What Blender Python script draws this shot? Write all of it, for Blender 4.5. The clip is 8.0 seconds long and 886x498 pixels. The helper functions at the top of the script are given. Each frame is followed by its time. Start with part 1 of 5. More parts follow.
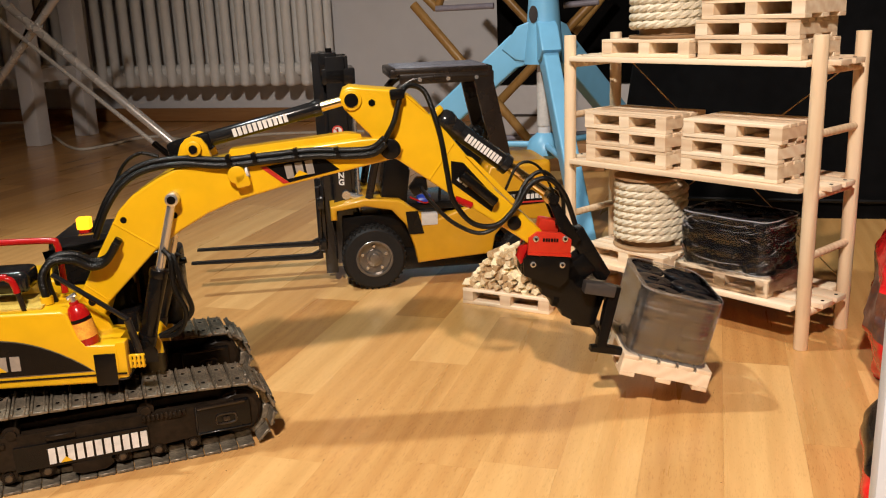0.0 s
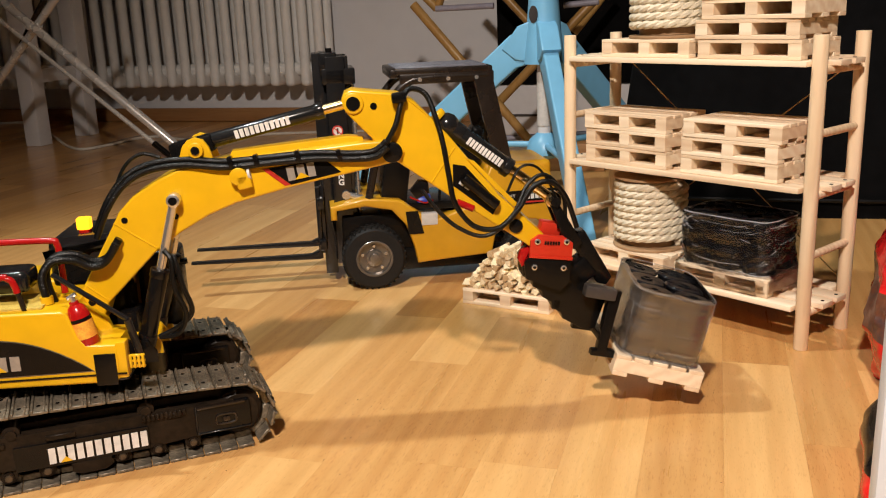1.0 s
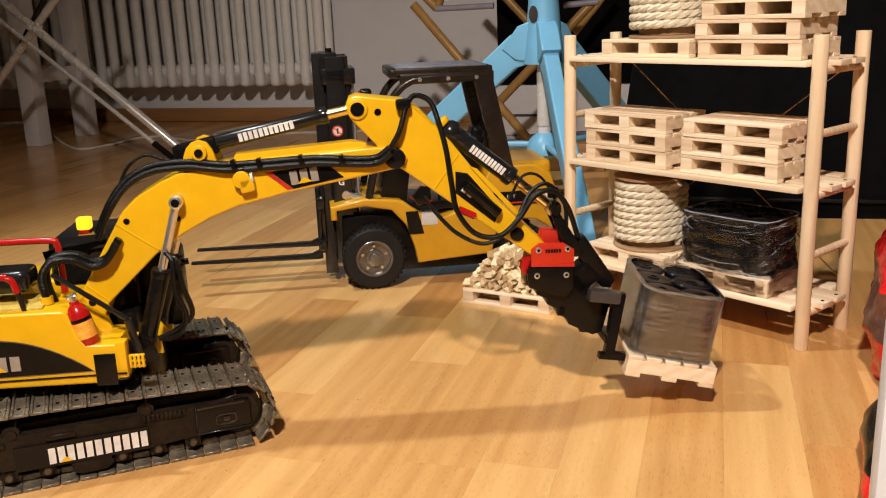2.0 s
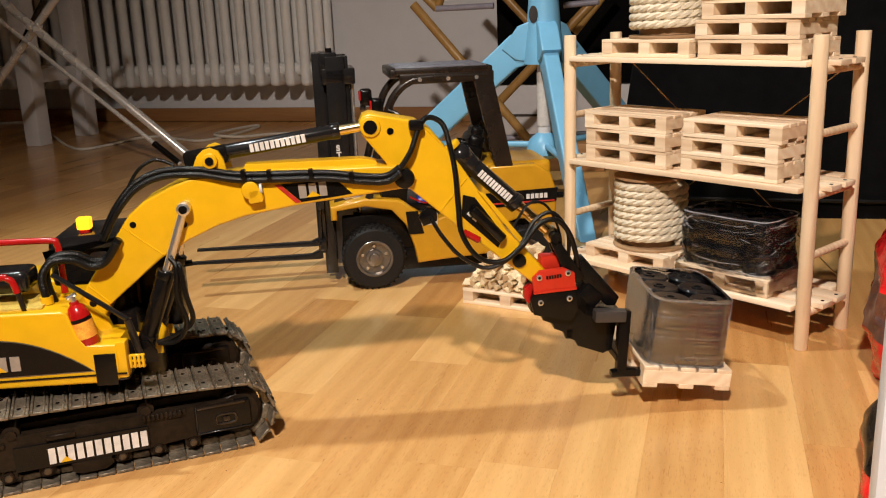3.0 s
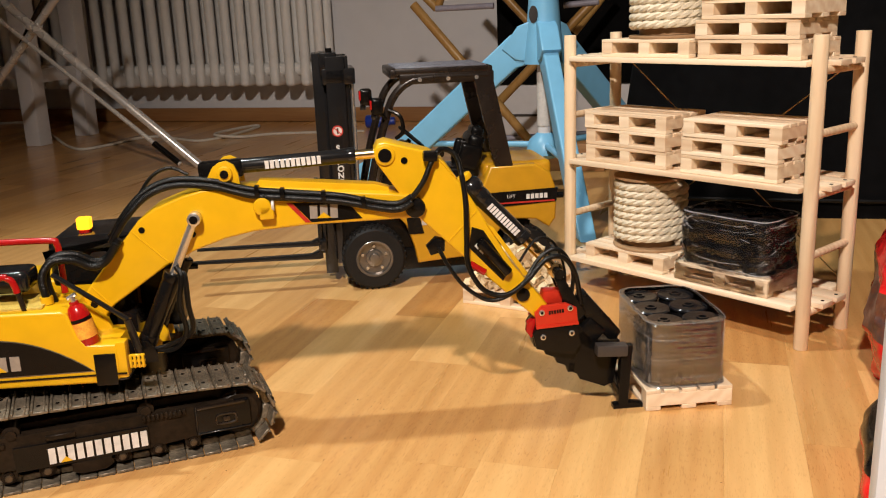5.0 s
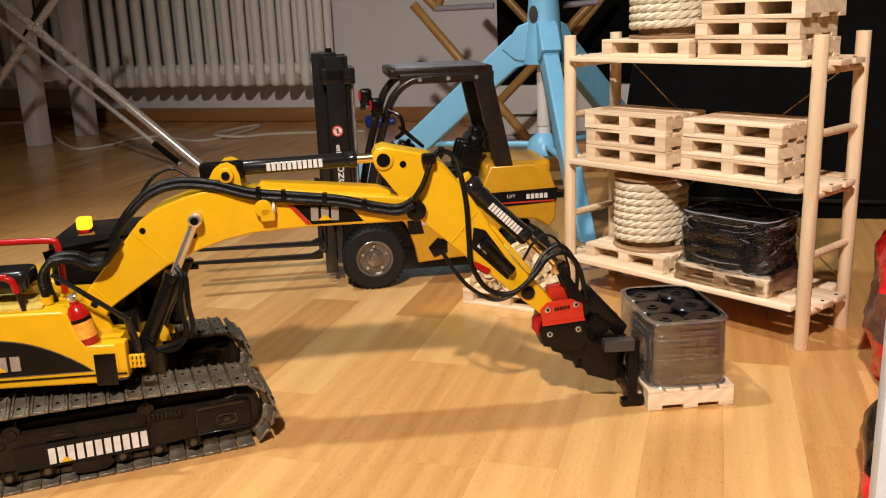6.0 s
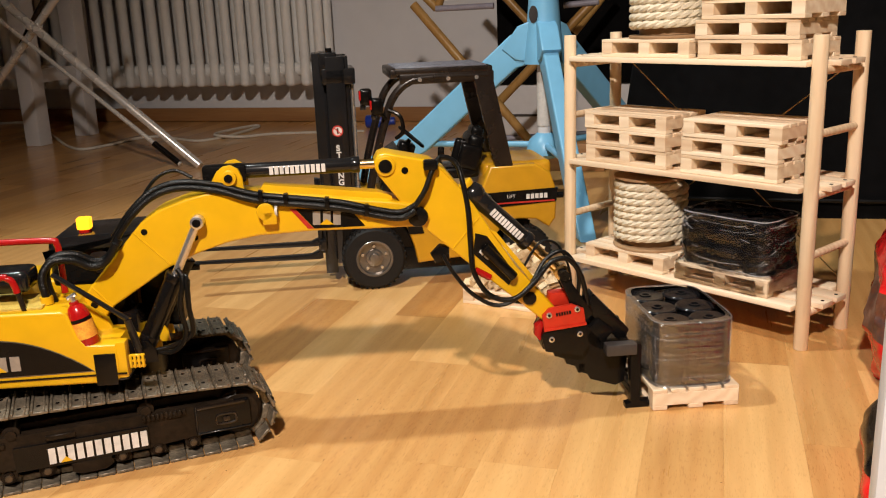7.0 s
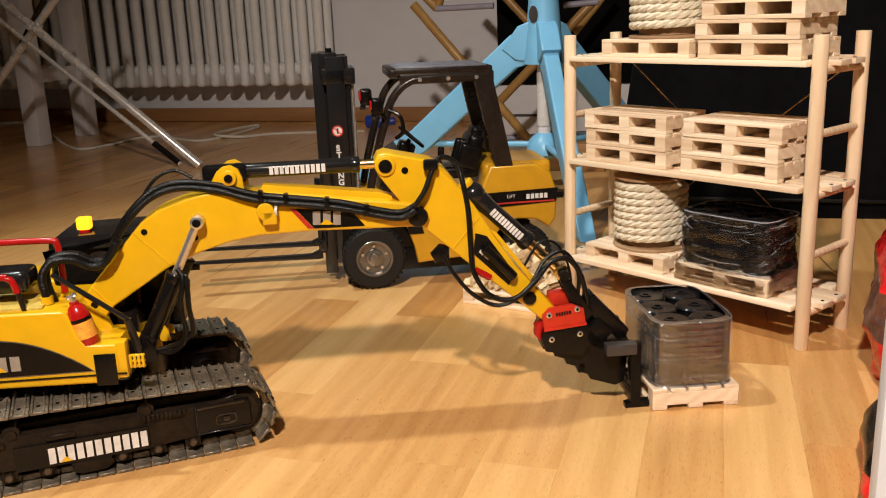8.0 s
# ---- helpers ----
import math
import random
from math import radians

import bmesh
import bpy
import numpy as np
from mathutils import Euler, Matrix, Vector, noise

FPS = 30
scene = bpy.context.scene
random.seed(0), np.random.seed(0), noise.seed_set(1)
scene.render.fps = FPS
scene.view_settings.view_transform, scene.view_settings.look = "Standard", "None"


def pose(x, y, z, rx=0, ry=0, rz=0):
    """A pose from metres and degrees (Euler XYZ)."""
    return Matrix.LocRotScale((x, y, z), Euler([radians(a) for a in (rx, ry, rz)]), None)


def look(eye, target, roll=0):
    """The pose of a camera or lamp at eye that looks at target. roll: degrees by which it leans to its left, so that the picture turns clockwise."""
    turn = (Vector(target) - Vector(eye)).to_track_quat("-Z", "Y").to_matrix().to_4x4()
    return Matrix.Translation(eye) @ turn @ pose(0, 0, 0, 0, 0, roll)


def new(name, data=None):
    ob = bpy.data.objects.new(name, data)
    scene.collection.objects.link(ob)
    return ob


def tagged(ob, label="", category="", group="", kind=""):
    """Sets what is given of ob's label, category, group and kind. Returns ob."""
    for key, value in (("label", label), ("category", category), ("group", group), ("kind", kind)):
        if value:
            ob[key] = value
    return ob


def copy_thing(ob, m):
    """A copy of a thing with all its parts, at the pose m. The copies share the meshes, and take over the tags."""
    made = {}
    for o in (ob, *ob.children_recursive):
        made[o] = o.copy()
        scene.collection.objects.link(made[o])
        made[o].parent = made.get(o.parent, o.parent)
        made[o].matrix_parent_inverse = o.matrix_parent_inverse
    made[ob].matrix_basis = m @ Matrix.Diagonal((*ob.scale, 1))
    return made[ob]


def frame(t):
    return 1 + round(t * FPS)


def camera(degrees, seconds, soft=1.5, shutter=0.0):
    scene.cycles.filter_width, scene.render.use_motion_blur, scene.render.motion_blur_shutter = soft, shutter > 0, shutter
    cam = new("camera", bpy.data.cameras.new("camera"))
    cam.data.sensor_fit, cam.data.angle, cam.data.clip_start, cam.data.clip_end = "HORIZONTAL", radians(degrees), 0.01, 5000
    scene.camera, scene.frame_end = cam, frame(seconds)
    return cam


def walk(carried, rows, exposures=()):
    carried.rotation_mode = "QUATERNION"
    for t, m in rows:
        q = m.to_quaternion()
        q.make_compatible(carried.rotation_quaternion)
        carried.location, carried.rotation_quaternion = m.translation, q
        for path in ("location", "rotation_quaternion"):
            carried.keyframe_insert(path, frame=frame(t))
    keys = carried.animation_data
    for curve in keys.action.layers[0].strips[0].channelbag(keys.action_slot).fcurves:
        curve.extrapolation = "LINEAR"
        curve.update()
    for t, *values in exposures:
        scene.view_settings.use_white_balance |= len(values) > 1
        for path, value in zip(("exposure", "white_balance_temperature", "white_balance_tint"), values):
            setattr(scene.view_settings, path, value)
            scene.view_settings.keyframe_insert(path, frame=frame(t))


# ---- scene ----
cam = camera(52.2, 8.0, soft=1.1)
VIEW = look((0, 0, 0.3543), (-0.2814, 0.9239, 0.0956), -2.2)
walk(cam, [(0.0, VIEW), (8.0, VIEW)], exposures=[(0.0, 0.0), (8.0, 0.0)])

# ---- light: an evening room, one warm lamp beside the camera and one ceiling lamp ----
world = bpy.data.worlds.new("room_dark")
world.use_nodes = True
world.node_tree.nodes["Background"].inputs[0].default_value = (0.9, 0.75, 0.55, 1)
world.node_tree.nodes["Background"].inputs[1].default_value = 0.006
scene.world = world


def lamp(name, place, target, watts, colour, size, cone, blend):
    """A shaded lamp that throws a soft-edged cone."""
    data = bpy.data.lights.new(name, "SPOT")
    data.energy, data.color, data.shadow_soft_size = watts, colour, size
    data.spot_size, data.spot_blend = radians(cone), blend
    ob = new(name, data)
    ob.matrix_world = look(place, target)
    return ob


lamp("reading_lamp", (-0.03, -0.50, 1.42), (-0.19, 1.27, 0.0), 160, (1.0, 0.86, 0.75), 0.045, 74, 0.75)
lamp("ceiling_lamp", (-1.05, 0.60, 2.1), (-0.24, 0.96, 0), 97, (0.93, 1.0, 0.97), 0.05, 60, 0.55)

# ---- materials ----


def material(name, colour, rough=0.5, metal=0.0, vary=0.12, scale=40.0, bump=0.0, bump_scale=200.0, spec=0.5,
             stretch=(1, 1, 1), second=None, coat=0.0, per_piece=0.0):
    """A principled surface with two scales of colour variation, fine relief and an optional change from piece to piece."""
    m = bpy.data.materials.new(name)
    m.use_nodes = True
    nt = m.node_tree
    b = nt.nodes["Principled BSDF"]
    b.inputs["Roughness"].default_value = rough
    b.inputs["Metallic"].default_value = metal
    b.inputs["Specular IOR Level"].default_value = spec
    b.inputs["Coat Weight"].default_value = coat
    b.inputs["Coat Roughness"].default_value = 0.15
    co = nt.nodes.new("ShaderNodeTexCoord")
    mp = nt.nodes.new("ShaderNodeMapping")
    mp.inputs["Scale"].default_value = stretch
    nt.links.new(co.outputs["Object"], mp.inputs["Vector"])
    n1 = nt.nodes.new("ShaderNodeTexNoise")
    n1.inputs["Scale"].default_value, n1.inputs["Detail"].default_value = scale, 6
    n2 = nt.nodes.new("ShaderNodeTexNoise")
    n2.inputs["Scale"].default_value, n2.inputs["Detail"].default_value = scale * 6, 3
    nt.links.new(mp.outputs[0], n1.inputs["Vector"])
    nt.links.new(mp.outputs[0], n2.inputs["Vector"])
    add = nt.nodes.new("ShaderNodeMath")
    add.operation = "MULTIPLY_ADD"
    add.inputs[1].default_value = 0.45
    nt.links.new(n2.outputs["Fac"], add.inputs[0])
    half = nt.nodes.new("ShaderNodeMath")
    half.operation = "MULTIPLY"
    half.inputs[1].default_value = 0.55
    nt.links.new(n1.outputs["Fac"], half.inputs[0])
    nt.links.new(half.outputs[0], add.inputs[2])
    fac = add.outputs[0]
    if per_piece:
        info = nt.nodes.new("ShaderNodeObjectInfo")
        mix = nt.nodes.new("ShaderNodeMath")
        mix.operation = "MULTIPLY_ADD"
        mix.inputs[1].default_value = per_piece
        nt.links.new(info.outputs["Random"], mix.inputs[0])
        nt.links.new(fac, mix.inputs[2])
        off = nt.nodes.new("ShaderNodeMath")
        off.operation = "SUBTRACT"
        off.inputs[1].default_value = per_piece / 2
        nt.links.new(mix.outputs[0], off.inputs[0])
        fac = off.outputs[0]
    ramp = nt.nodes.new("ShaderNodeValToRGB")
    dark = second or tuple(c * (1 - vary * 2) for c in colour)
    light = tuple(min(1, c * (1 + vary)) for c in colour)
    ramp.color_ramp.elements[0].position, ramp.color_ramp.elements[1].position = 0.3, 0.7
    ramp.color_ramp.elements[0].color = (*dark, 1)
    ramp.color_ramp.elements[1].color = (*light, 1)
    nt.links.new(fac, ramp.inputs[0])
    nt.links.new(ramp.outputs[0], b.inputs["Base Color"])
    rr = nt.nodes.new("ShaderNodeMapRange")
    rr.inputs[3].default_value, rr.inputs[4].default_value = max(0.02, rough - 0.08), min(1, rough + 0.1)
    nt.links.new(n1.outputs["Fac"], rr.inputs[0])
    nt.links.new(rr.outputs[0], b.inputs["Roughness"])
    if bump:
        n3 = nt.nodes.new("ShaderNodeTexNoise")
        n3.inputs["Scale"].default_value, n3.inputs["Detail"].default_value = bump_scale, 4
        nt.links.new(mp.outputs[0], n3.inputs["Vector"])
        bp = nt.nodes.new("ShaderNodeBump")
        bp.inputs["Strength"].default_value, bp.inputs["Distance"].default_value = bump, 0.001
        nt.links.new(n3.outputs["Fac"], bp.inputs["Height"])
        nt.links.new(bp.outputs[0], b.inputs["Normal"])
    return m


def wood_material(name, pale, deep, rough, along, per_piece=0.0, rings=9.0, coat=0.0, spec=0.4, island=False, flecks=0.0):
    """Wood with long grain along one axis (0, 1 or 2), growth-ring bands and pores."""
    m = material(name, pale, rough, 0, 0.1, 18, 0.12, 500, spec, tuple(0.12 if i == along else 1.6 for i in range(3)), deep,
                 coat, per_piece)
    nt = m.node_tree
    b = nt.nodes["Principled BSDF"]
    ramp = b.inputs["Base Color"].links[0].from_node
    info = nt.nodes.new("ShaderNodeObjectInfo")
    co = nt.nodes.new("ShaderNodeTexCoord")
    shift = nt.nodes.new("ShaderNodeVectorMath")
    shift.operation = "ADD"
    spread = nt.nodes.new("ShaderNodeVectorMath")
    spread.operation = "SCALE"
    spread.inputs[0].default_value = (7.0, 3.0, 5.0)
    nt.links.new(info.outputs["Random"], spread.inputs["Scale"])
    nt.links.new(co.outputs["Object"], shift.inputs[0])
    nt.links.new(spread.outputs[0], shift.inputs[1])
    mp = nt.nodes.new("ShaderNodeMapping")
    mp.inputs["Scale"].default_value = tuple(0.1 if i == along else 1.0 for i in range(3))
    nt.links.new(shift.outputs[0], mp.inputs["Vector"])
    for node in nt.nodes:
        if node.bl_idname == "ShaderNodeMapping" and node is not mp:
            nt.links.new(shift.outputs[0], node.inputs["Vector"])
    if island:
        geo = nt.nodes.new("ShaderNodeNewGeometry")
        for link_ in [k for k in nt.links if k.from_node.bl_idname == "ShaderNodeObjectInfo"]:
            nt.links.new(geo.outputs["Random Per Island"], link_.to_socket)
    wave = nt.nodes.new("ShaderNodeTexWave")
    wave.wave_type = "RINGS"
    wave.inputs["Scale"].default_value, wave.inputs["Distortion"].default_value = rings, 7.0
    wave.inputs["Detail"].default_value, wave.inputs["Detail Scale"].default_value = 3.0, 1.4
    nt.links.new(mp.outputs[0], wave.inputs["Vector"])
    mix = nt.nodes.new("ShaderNodeMix")
    mix.data_type, mix.blend_type = "RGBA", "MULTIPLY"
    soft = nt.nodes.new("ShaderNodeMath")
    soft.operation = "MULTIPLY"
    soft.inputs[1].default_value = 0.34
    nt.links.new(wave.outputs["Fac"], soft.inputs[0])
    nt.links.new(soft.outputs[0], mix.inputs[0])
    nt.links.new(ramp.outputs[0], mix.inputs[6])
    mix.inputs[7].default_value = (0.72, 0.55, 0.4, 1)
    nt.links.new(mix.outputs[2], b.inputs["Base Color"])
    if flecks:
        # arched growth rings and the short dark pores of beech
        wave.rings_direction = "Z"
        wave.inputs["Distortion"].default_value = 2.5
        soft.inputs[1].default_value = 0.26
        b.inputs["Coat Roughness"].default_value = 0.24
        grain = nt.nodes.new("ShaderNodeMapping")
        grain.inputs["Scale"].default_value = tuple(0.16 if i == along else 1.0 for i in range(3))
        nt.links.new(shift.outputs[0], grain.inputs["Vector"])
        pores = nt.nodes.new("ShaderNodeTexNoise")
        pores.inputs["Scale"].default_value, pores.inputs["Detail"].default_value = 900, 1
        nt.links.new(grain.outputs[0], pores.inputs["Vector"])
        cut = nt.nodes.new("ShaderNodeMapRange")
        cut.inputs[1].default_value, cut.inputs[2].default_value, cut.inputs[4].default_value = 0.57, 0.72, flecks
        nt.links.new(pores.outputs["Fac"], cut.inputs[0])
        specks = nt.nodes.new("ShaderNodeMix")
        specks.data_type, specks.blend_type = "RGBA", "MULTIPLY"
        nt.links.new(cut.outputs[0], specks.inputs[0])
        nt.links.new(mix.outputs[2], specks.inputs[6])
        specks.inputs[7].default_value = (0.6, 0.4, 0.25, 1)
        nt.links.new(specks.outputs[2], b.inputs["Base Color"])
    return m


def glow_material(name, colour, strength, base):
    m = material(name, base, 0.25)
    b = m.node_tree.nodes["Principled BSDF"]
    b.inputs["Emission Color"].default_value = (*colour, 1)
    b.inputs["Emission Strength"].default_value = strength
    return m


def clear_material(name, tint, rough, alpha, flat, relief, ior, fold):
    """Thin clear film: see-through, with a wrinkled gloss and a patchy milky veil in the given tint."""
    m = material(name, tint, 0.45, 0, 0.05, 60, 0.5, 90, 0.9, (1, 1, 9))
    nt = m.node_tree
    b = nt.nodes["Principled BSDF"]
    out = nt.nodes["Material Output"]
    co = nt.nodes.new("ShaderNodeTexCoord")
    mp = nt.nodes.new("ShaderNodeMapping")
    mp.inputs["Scale"].default_value = (1, 1, flat)
    nt.links.new(co.outputs["Object"], mp.inputs["Vector"])
    n = nt.nodes.new("ShaderNodeTexNoise")
    n.inputs["Scale"].default_value, n.inputs["Detail"].default_value, n.inputs["Distortion"].default_value = fold, 5, 1.2
    nt.links.new(mp.outputs[0], n.inputs["Vector"])
    bp = nt.nodes.new("ShaderNodeBump")
    bp.inputs["Strength"].default_value, bp.inputs["Distance"].default_value = 0.9, relief
    nt.links.new(n.outputs["Fac"], bp.inputs["Height"])
    clear = nt.nodes.new("ShaderNodeBsdfTransparent")
    shine = nt.nodes.new("ShaderNodeBsdfGlossy")
    shine.inputs["Roughness"].default_value = rough
    nt.links.new(bp.outputs[0], shine.inputs["Normal"])
    veil = nt.nodes.new("ShaderNodeMapRange")
    veil.inputs[1].default_value, veil.inputs[2].default_value = 0.35, 0.75
    veil.inputs[3].default_value, veil.inputs[4].default_value = alpha * 0.6, alpha * 1.5
    nt.links.new(n.outputs["Fac"], veil.inputs[0])
    milky = nt.nodes.new("ShaderNodeMixShader")
    nt.links.new(veil.outputs[0], milky.inputs[0])
    nt.links.new(clear.outputs[0], milky.inputs[1])
    nt.links.new(b.outputs[0], milky.inputs[2])
    fres = nt.nodes.new("ShaderNodeFresnel")
    fres.inputs["IOR"].default_value = ior
    nt.links.new(bp.outputs[0], fres.inputs["Normal"])
    gloss = nt.nodes.new("ShaderNodeMixShader")
    nt.links.new(fres.outputs[0], gloss.inputs[0])
    nt.links.new(milky.outputs[0], gloss.inputs[1])
    nt.links.new(shine.outputs[0], gloss.inputs[2])
    nt.links.new(gloss.outputs[0], out.inputs["Surface"])
    return m


BEECH = wood_material("beech_laminate", (0.68, 0.39, 0.145), (0.6, 0.325, 0.11), 0.29, 1, 0.2, 14, 0.4, flecks=0.32)
BEECH_PALE = wood_material("pale_beech_laminate", (0.77, 0.475, 0.19), (0.7, 0.41, 0.152), 0.29, 1, 0.2, 9, 0.4, flecks=0.22)
BEECH_DEEP = wood_material("reddish_beech_laminate", (0.59, 0.312, 0.106), (0.51, 0.255, 0.08), 0.29, 1, 0.2, 17, 0.4, flecks=0.42)
BEECH_FAR = wood_material("beech_laminate_joined", (0.64, 0.375, 0.14), (0.5, 0.262, 0.088), 0.29, 1, 0.6, 18, 0.5, island=True)
PINE = wood_material("pale_pine", (0.86, 0.73, 0.55), (0.77, 0.6, 0.42), 0.55, 0, 0.55, 26)
PINE_V = wood_material("pine_dowel", (0.83, 0.68, 0.48), (0.73, 0.55, 0.36), 0.5, 2, 0.2, 40)
PLY = wood_material("aged_ply", (0.42, 0.28, 0.16), (0.3, 0.18, 0.09), 0.6, 0, 0.2, 20)
SKIRTING = wood_material("wooden_skirting", (0.36, 0.19, 0.075), (0.27, 0.13, 0.05), 0.45, 0, 0, 8)
POLE_WOOD = wood_material("varnished_pole", (0.42, 0.26, 0.09), (0.3, 0.17, 0.05), 0.35, 2, 0.1, 12)
WALL = material("wall_paint", (0.68, 0.69, 0.72), 0.75, 0, 0.03, 3, 0.15, 300)
CEILING = material("ceiling_paint", (0.78, 0.76, 0.72), 0.85, 0, 0.02, 3)
ENAMEL = material("radiator_enamel", (0.8, 0.8, 0.78), 0.3, 0, 0.05, 6, 0.05, 60)
WHITE = material("white_lacquer", (0.7, 0.7, 0.72), 0.35, 0, 0.04, 8)
YELLOW = material("machine_yellow", (0.78, 0.45, 0.006), 0.32, 0, 0.05, 12, 0.03, 500, 0.5, coat=0.25)
YELLOW_W = material("truck_yellow", (0.62, 0.32, 0.012), 0.36, 0, 0.07, 10, 0.05, 400, 0.5, coat=0.2)
BLACK = material("black_plastic", (0.006, 0.0055, 0.0055), 0.24, 0, 0.2, 30, 0.08, 600, 0.25)
BLACK_GLOSS = material("black_gloss", (0.012, 0.012, 0.013), 0.16, 0, 0.1, 20)
STEEL_GREY = material("brown_black_steel", (0.02, 0.014, 0.011), 0.26, 0.1, 0.2, 30, 0.05, 300)
RUBBER = material("tyre_rubber", (0.013, 0.012, 0.0115), 0.6, 0, 0.2, 60, 0.3, 300, 0.25)
TRACK = material("dusty_track_steel", (0.25, 0.21, 0.155), 0.42, 0.4, 0.35, 60, 0.4, 260, 0.4, (1, 1, 1), (0.02, 0.017, 0.014))
DUSTY = material("dusty_frame", (0.02, 0.013, 0.008), 0.4, 0.0, 0.4, 40, 0.25, 300, 0.14, second=(0.005, 0.004, 0.003))
CHROME = material("polished_steel", (0.72, 0.71, 0.7), 0.24, 0.85, 0.06, 20)
AIRER_TUBE = material("chrome_tube", (0.78, 0.77, 0.75), 0.26, 0.5, 0.06, 20)
BRASS = material("brass_rod", (0.75, 0.58, 0.3), 0.22, 1, 0.08, 20)
RIM = material("grey_rim", (0.24, 0.22, 0.2), 0.3, 0.75, 0.1, 40)
RED = material("red_anodised", (0.62, 0.035, 0.015), 0.32, 0.15, 0.06, 30)
RED_GLOSS = material("red_gloss", (0.42, 0.008, 0.008), 0.22, 0, 0.06, 20)
DECAL_WHITE = material("white_decal", (0.75, 0.74, 0.72), 0.45)
DECAL_RED = material("red_decal", (0.55, 0.03, 0.02), 0.4)
LABEL = material("orange_label", (0.85, 0.5, 0.06), 0.4, 0, 0.2, 150, second=(0.7, 0.2, 0.03))
BLUE = material("sky_blue_plastic", (0.2, 0.5, 0.76), 0.35, 0, 0.04, 8, 0.03, 300)
BLUE_DEEP = material("blue_cap", (0.015, 0.05, 0.4), 0.35)
ROPE = material("cotton_rope", (0.78, 0.7, 0.54), 0.85, 0, 0.12, 120, 0.7, 900)
BARK = material("split_wood", (0.86, 0.7, 0.48), 0.75, 0, 0.25, 90, 0.5, 500, per_piece=0.6, second=(0.5, 0.33, 0.17))
CLOTH = material("black_cloth", (0.004, 0.004, 0.0045), 0.9, 0, 0.3, 8, 0.4, 50, 0.08)
BAG_RED = material("red_glossy_foil", (0.72, 0.016, 0.016), 0.26, 0, 0.2, 14, 0.35, 40, second=(0.5, 0.01, 0.01))
BAG_DARK = material("dark_print", (0.03, 0.025, 0.03), 0.3, 0, 0.3, 30, 0.5, 60, second=(0.2, 0.06, 0.02))
CABLE = material("white_cable", (0.62, 0.58, 0.5), 0.5)
FILM = clear_material("stretch_film", (0.6, 0.6, 0.65), 0.08, 0.012, 1.4, 0.0035, 1.6, 22)
# the brown veil tint paints the floor's reflection into the wound film
WRAP = clear_material("wound_stretch_film", (0.62, 0.5, 0.4), 0.13, 0.12, 18.0, 0.0007, 2.6, 12)
HOSE = material("black_hose", (0.005, 0.005, 0.005), 0.3, 0, 0.2, 60, 0.5, 900, 0.3)
AMBER = glow_material("amber_lens", (1.0, 0.42, 0.01), 2.0, (0.85, 0.4, 0.02))
PAPER = material("printed_paper", (0.62, 0.6, 0.58), 0.6, 0, 0.1, 200)
GREY_PLASTIC = material("grey_plastic", (0.055, 0.048, 0.046), 0.4)
SLATE = material("slate_mesh", (0.16, 0.16, 0.19), 0.4, 0, 0.25, 120)
TREAD = material("pale_tread_yellow", (0.72, 0.52, 0.1), 0.5, 0, 0.15, 80, 1.0, 900)
VALVE = material("beige_valve", (0.45, 0.33, 0.26), 0.5)
# see-through white for crease ridges that stand in for specular glints on film
GLINT_FOLD = material("film_glint_fold", (0.8, 0.8, 0.83), 0.16, 0, 0.05, 60, 0.2, 200, 0.9, coat=0.6)
GLINT_FOLD.node_tree.nodes["Principled BSDF"].inputs["Alpha"].default_value = 0.11
GLINT_FOLD_LOOSE = material("loose_film_glint_fold", (0.8, 0.8, 0.83), 0.1, 0, 0.05, 60, 0.2, 200, 0.9, coat=0.8)
GLINT_FOLD_LOOSE.node_tree.nodes["Principled BSDF"].inputs["Alpha"].default_value = 0.34
SILVER = material("silver_decal", (0.4, 0.36, 0.32), 0.3, 0.3, 0.1, 60)
ROLLER = material("worn_roller_steel", (0.1, 0.075, 0.05), 0.4, 0.5, 0.3, 200, 0.3, 400)
REEL = material("black_reel_plastic", (0.01, 0.01, 0.012), 0.22, 0, 0.2, 60)
reel_nodes = REEL.node_tree
reel_tangent = reel_nodes.nodes.new("ShaderNodeTangent")
reel_tangent.direction_type, reel_tangent.axis = "RADIAL", "Z"
reel_nodes.links.new(reel_tangent.outputs[0], reel_nodes.nodes["Principled BSDF"].inputs["Tangent"])
reel_nodes.nodes["Principled BSDF"].inputs["Anisotropic"].default_value = 0.85
reel_nodes.nodes["Principled BSDF"].inputs["Anisotropic Rotation"].default_value = 0.25
LILAC = material("lilac_tube", (0.3, 0.29, 0.36), 0.35)

# ---- mesh helpers ----


def thing(name, label, category, m=None, group="", kind=""):
    ob = new(name)
    ob.empty_display_size = 0.02
    ob.matrix_world = m or Matrix()
    return tagged(ob, label, category, group, kind)


def mesh_of(bm, mat, smooth=True):
    me = bpy.data.meshes.new("mesh")
    bmesh.ops.recalc_face_normals(bm, faces=bm.faces)
    bm.to_mesh(me)
    bm.free()
    me.materials.append(mat)
    if smooth:
        me.polygons.foreach_set("use_smooth", [True] * len(me.polygons))
        me.set_sharp_from_angle(angle=radians(38))
    return me


def part(name, bm, mat, parent=None, label="", m=None):
    ob = new(name, bm if isinstance(bm, bpy.types.Mesh) else mesh_of(bm, mat))
    ob.parent = parent
    if m is not None:
        ob.matrix_basis = m
    return tagged(ob, label)


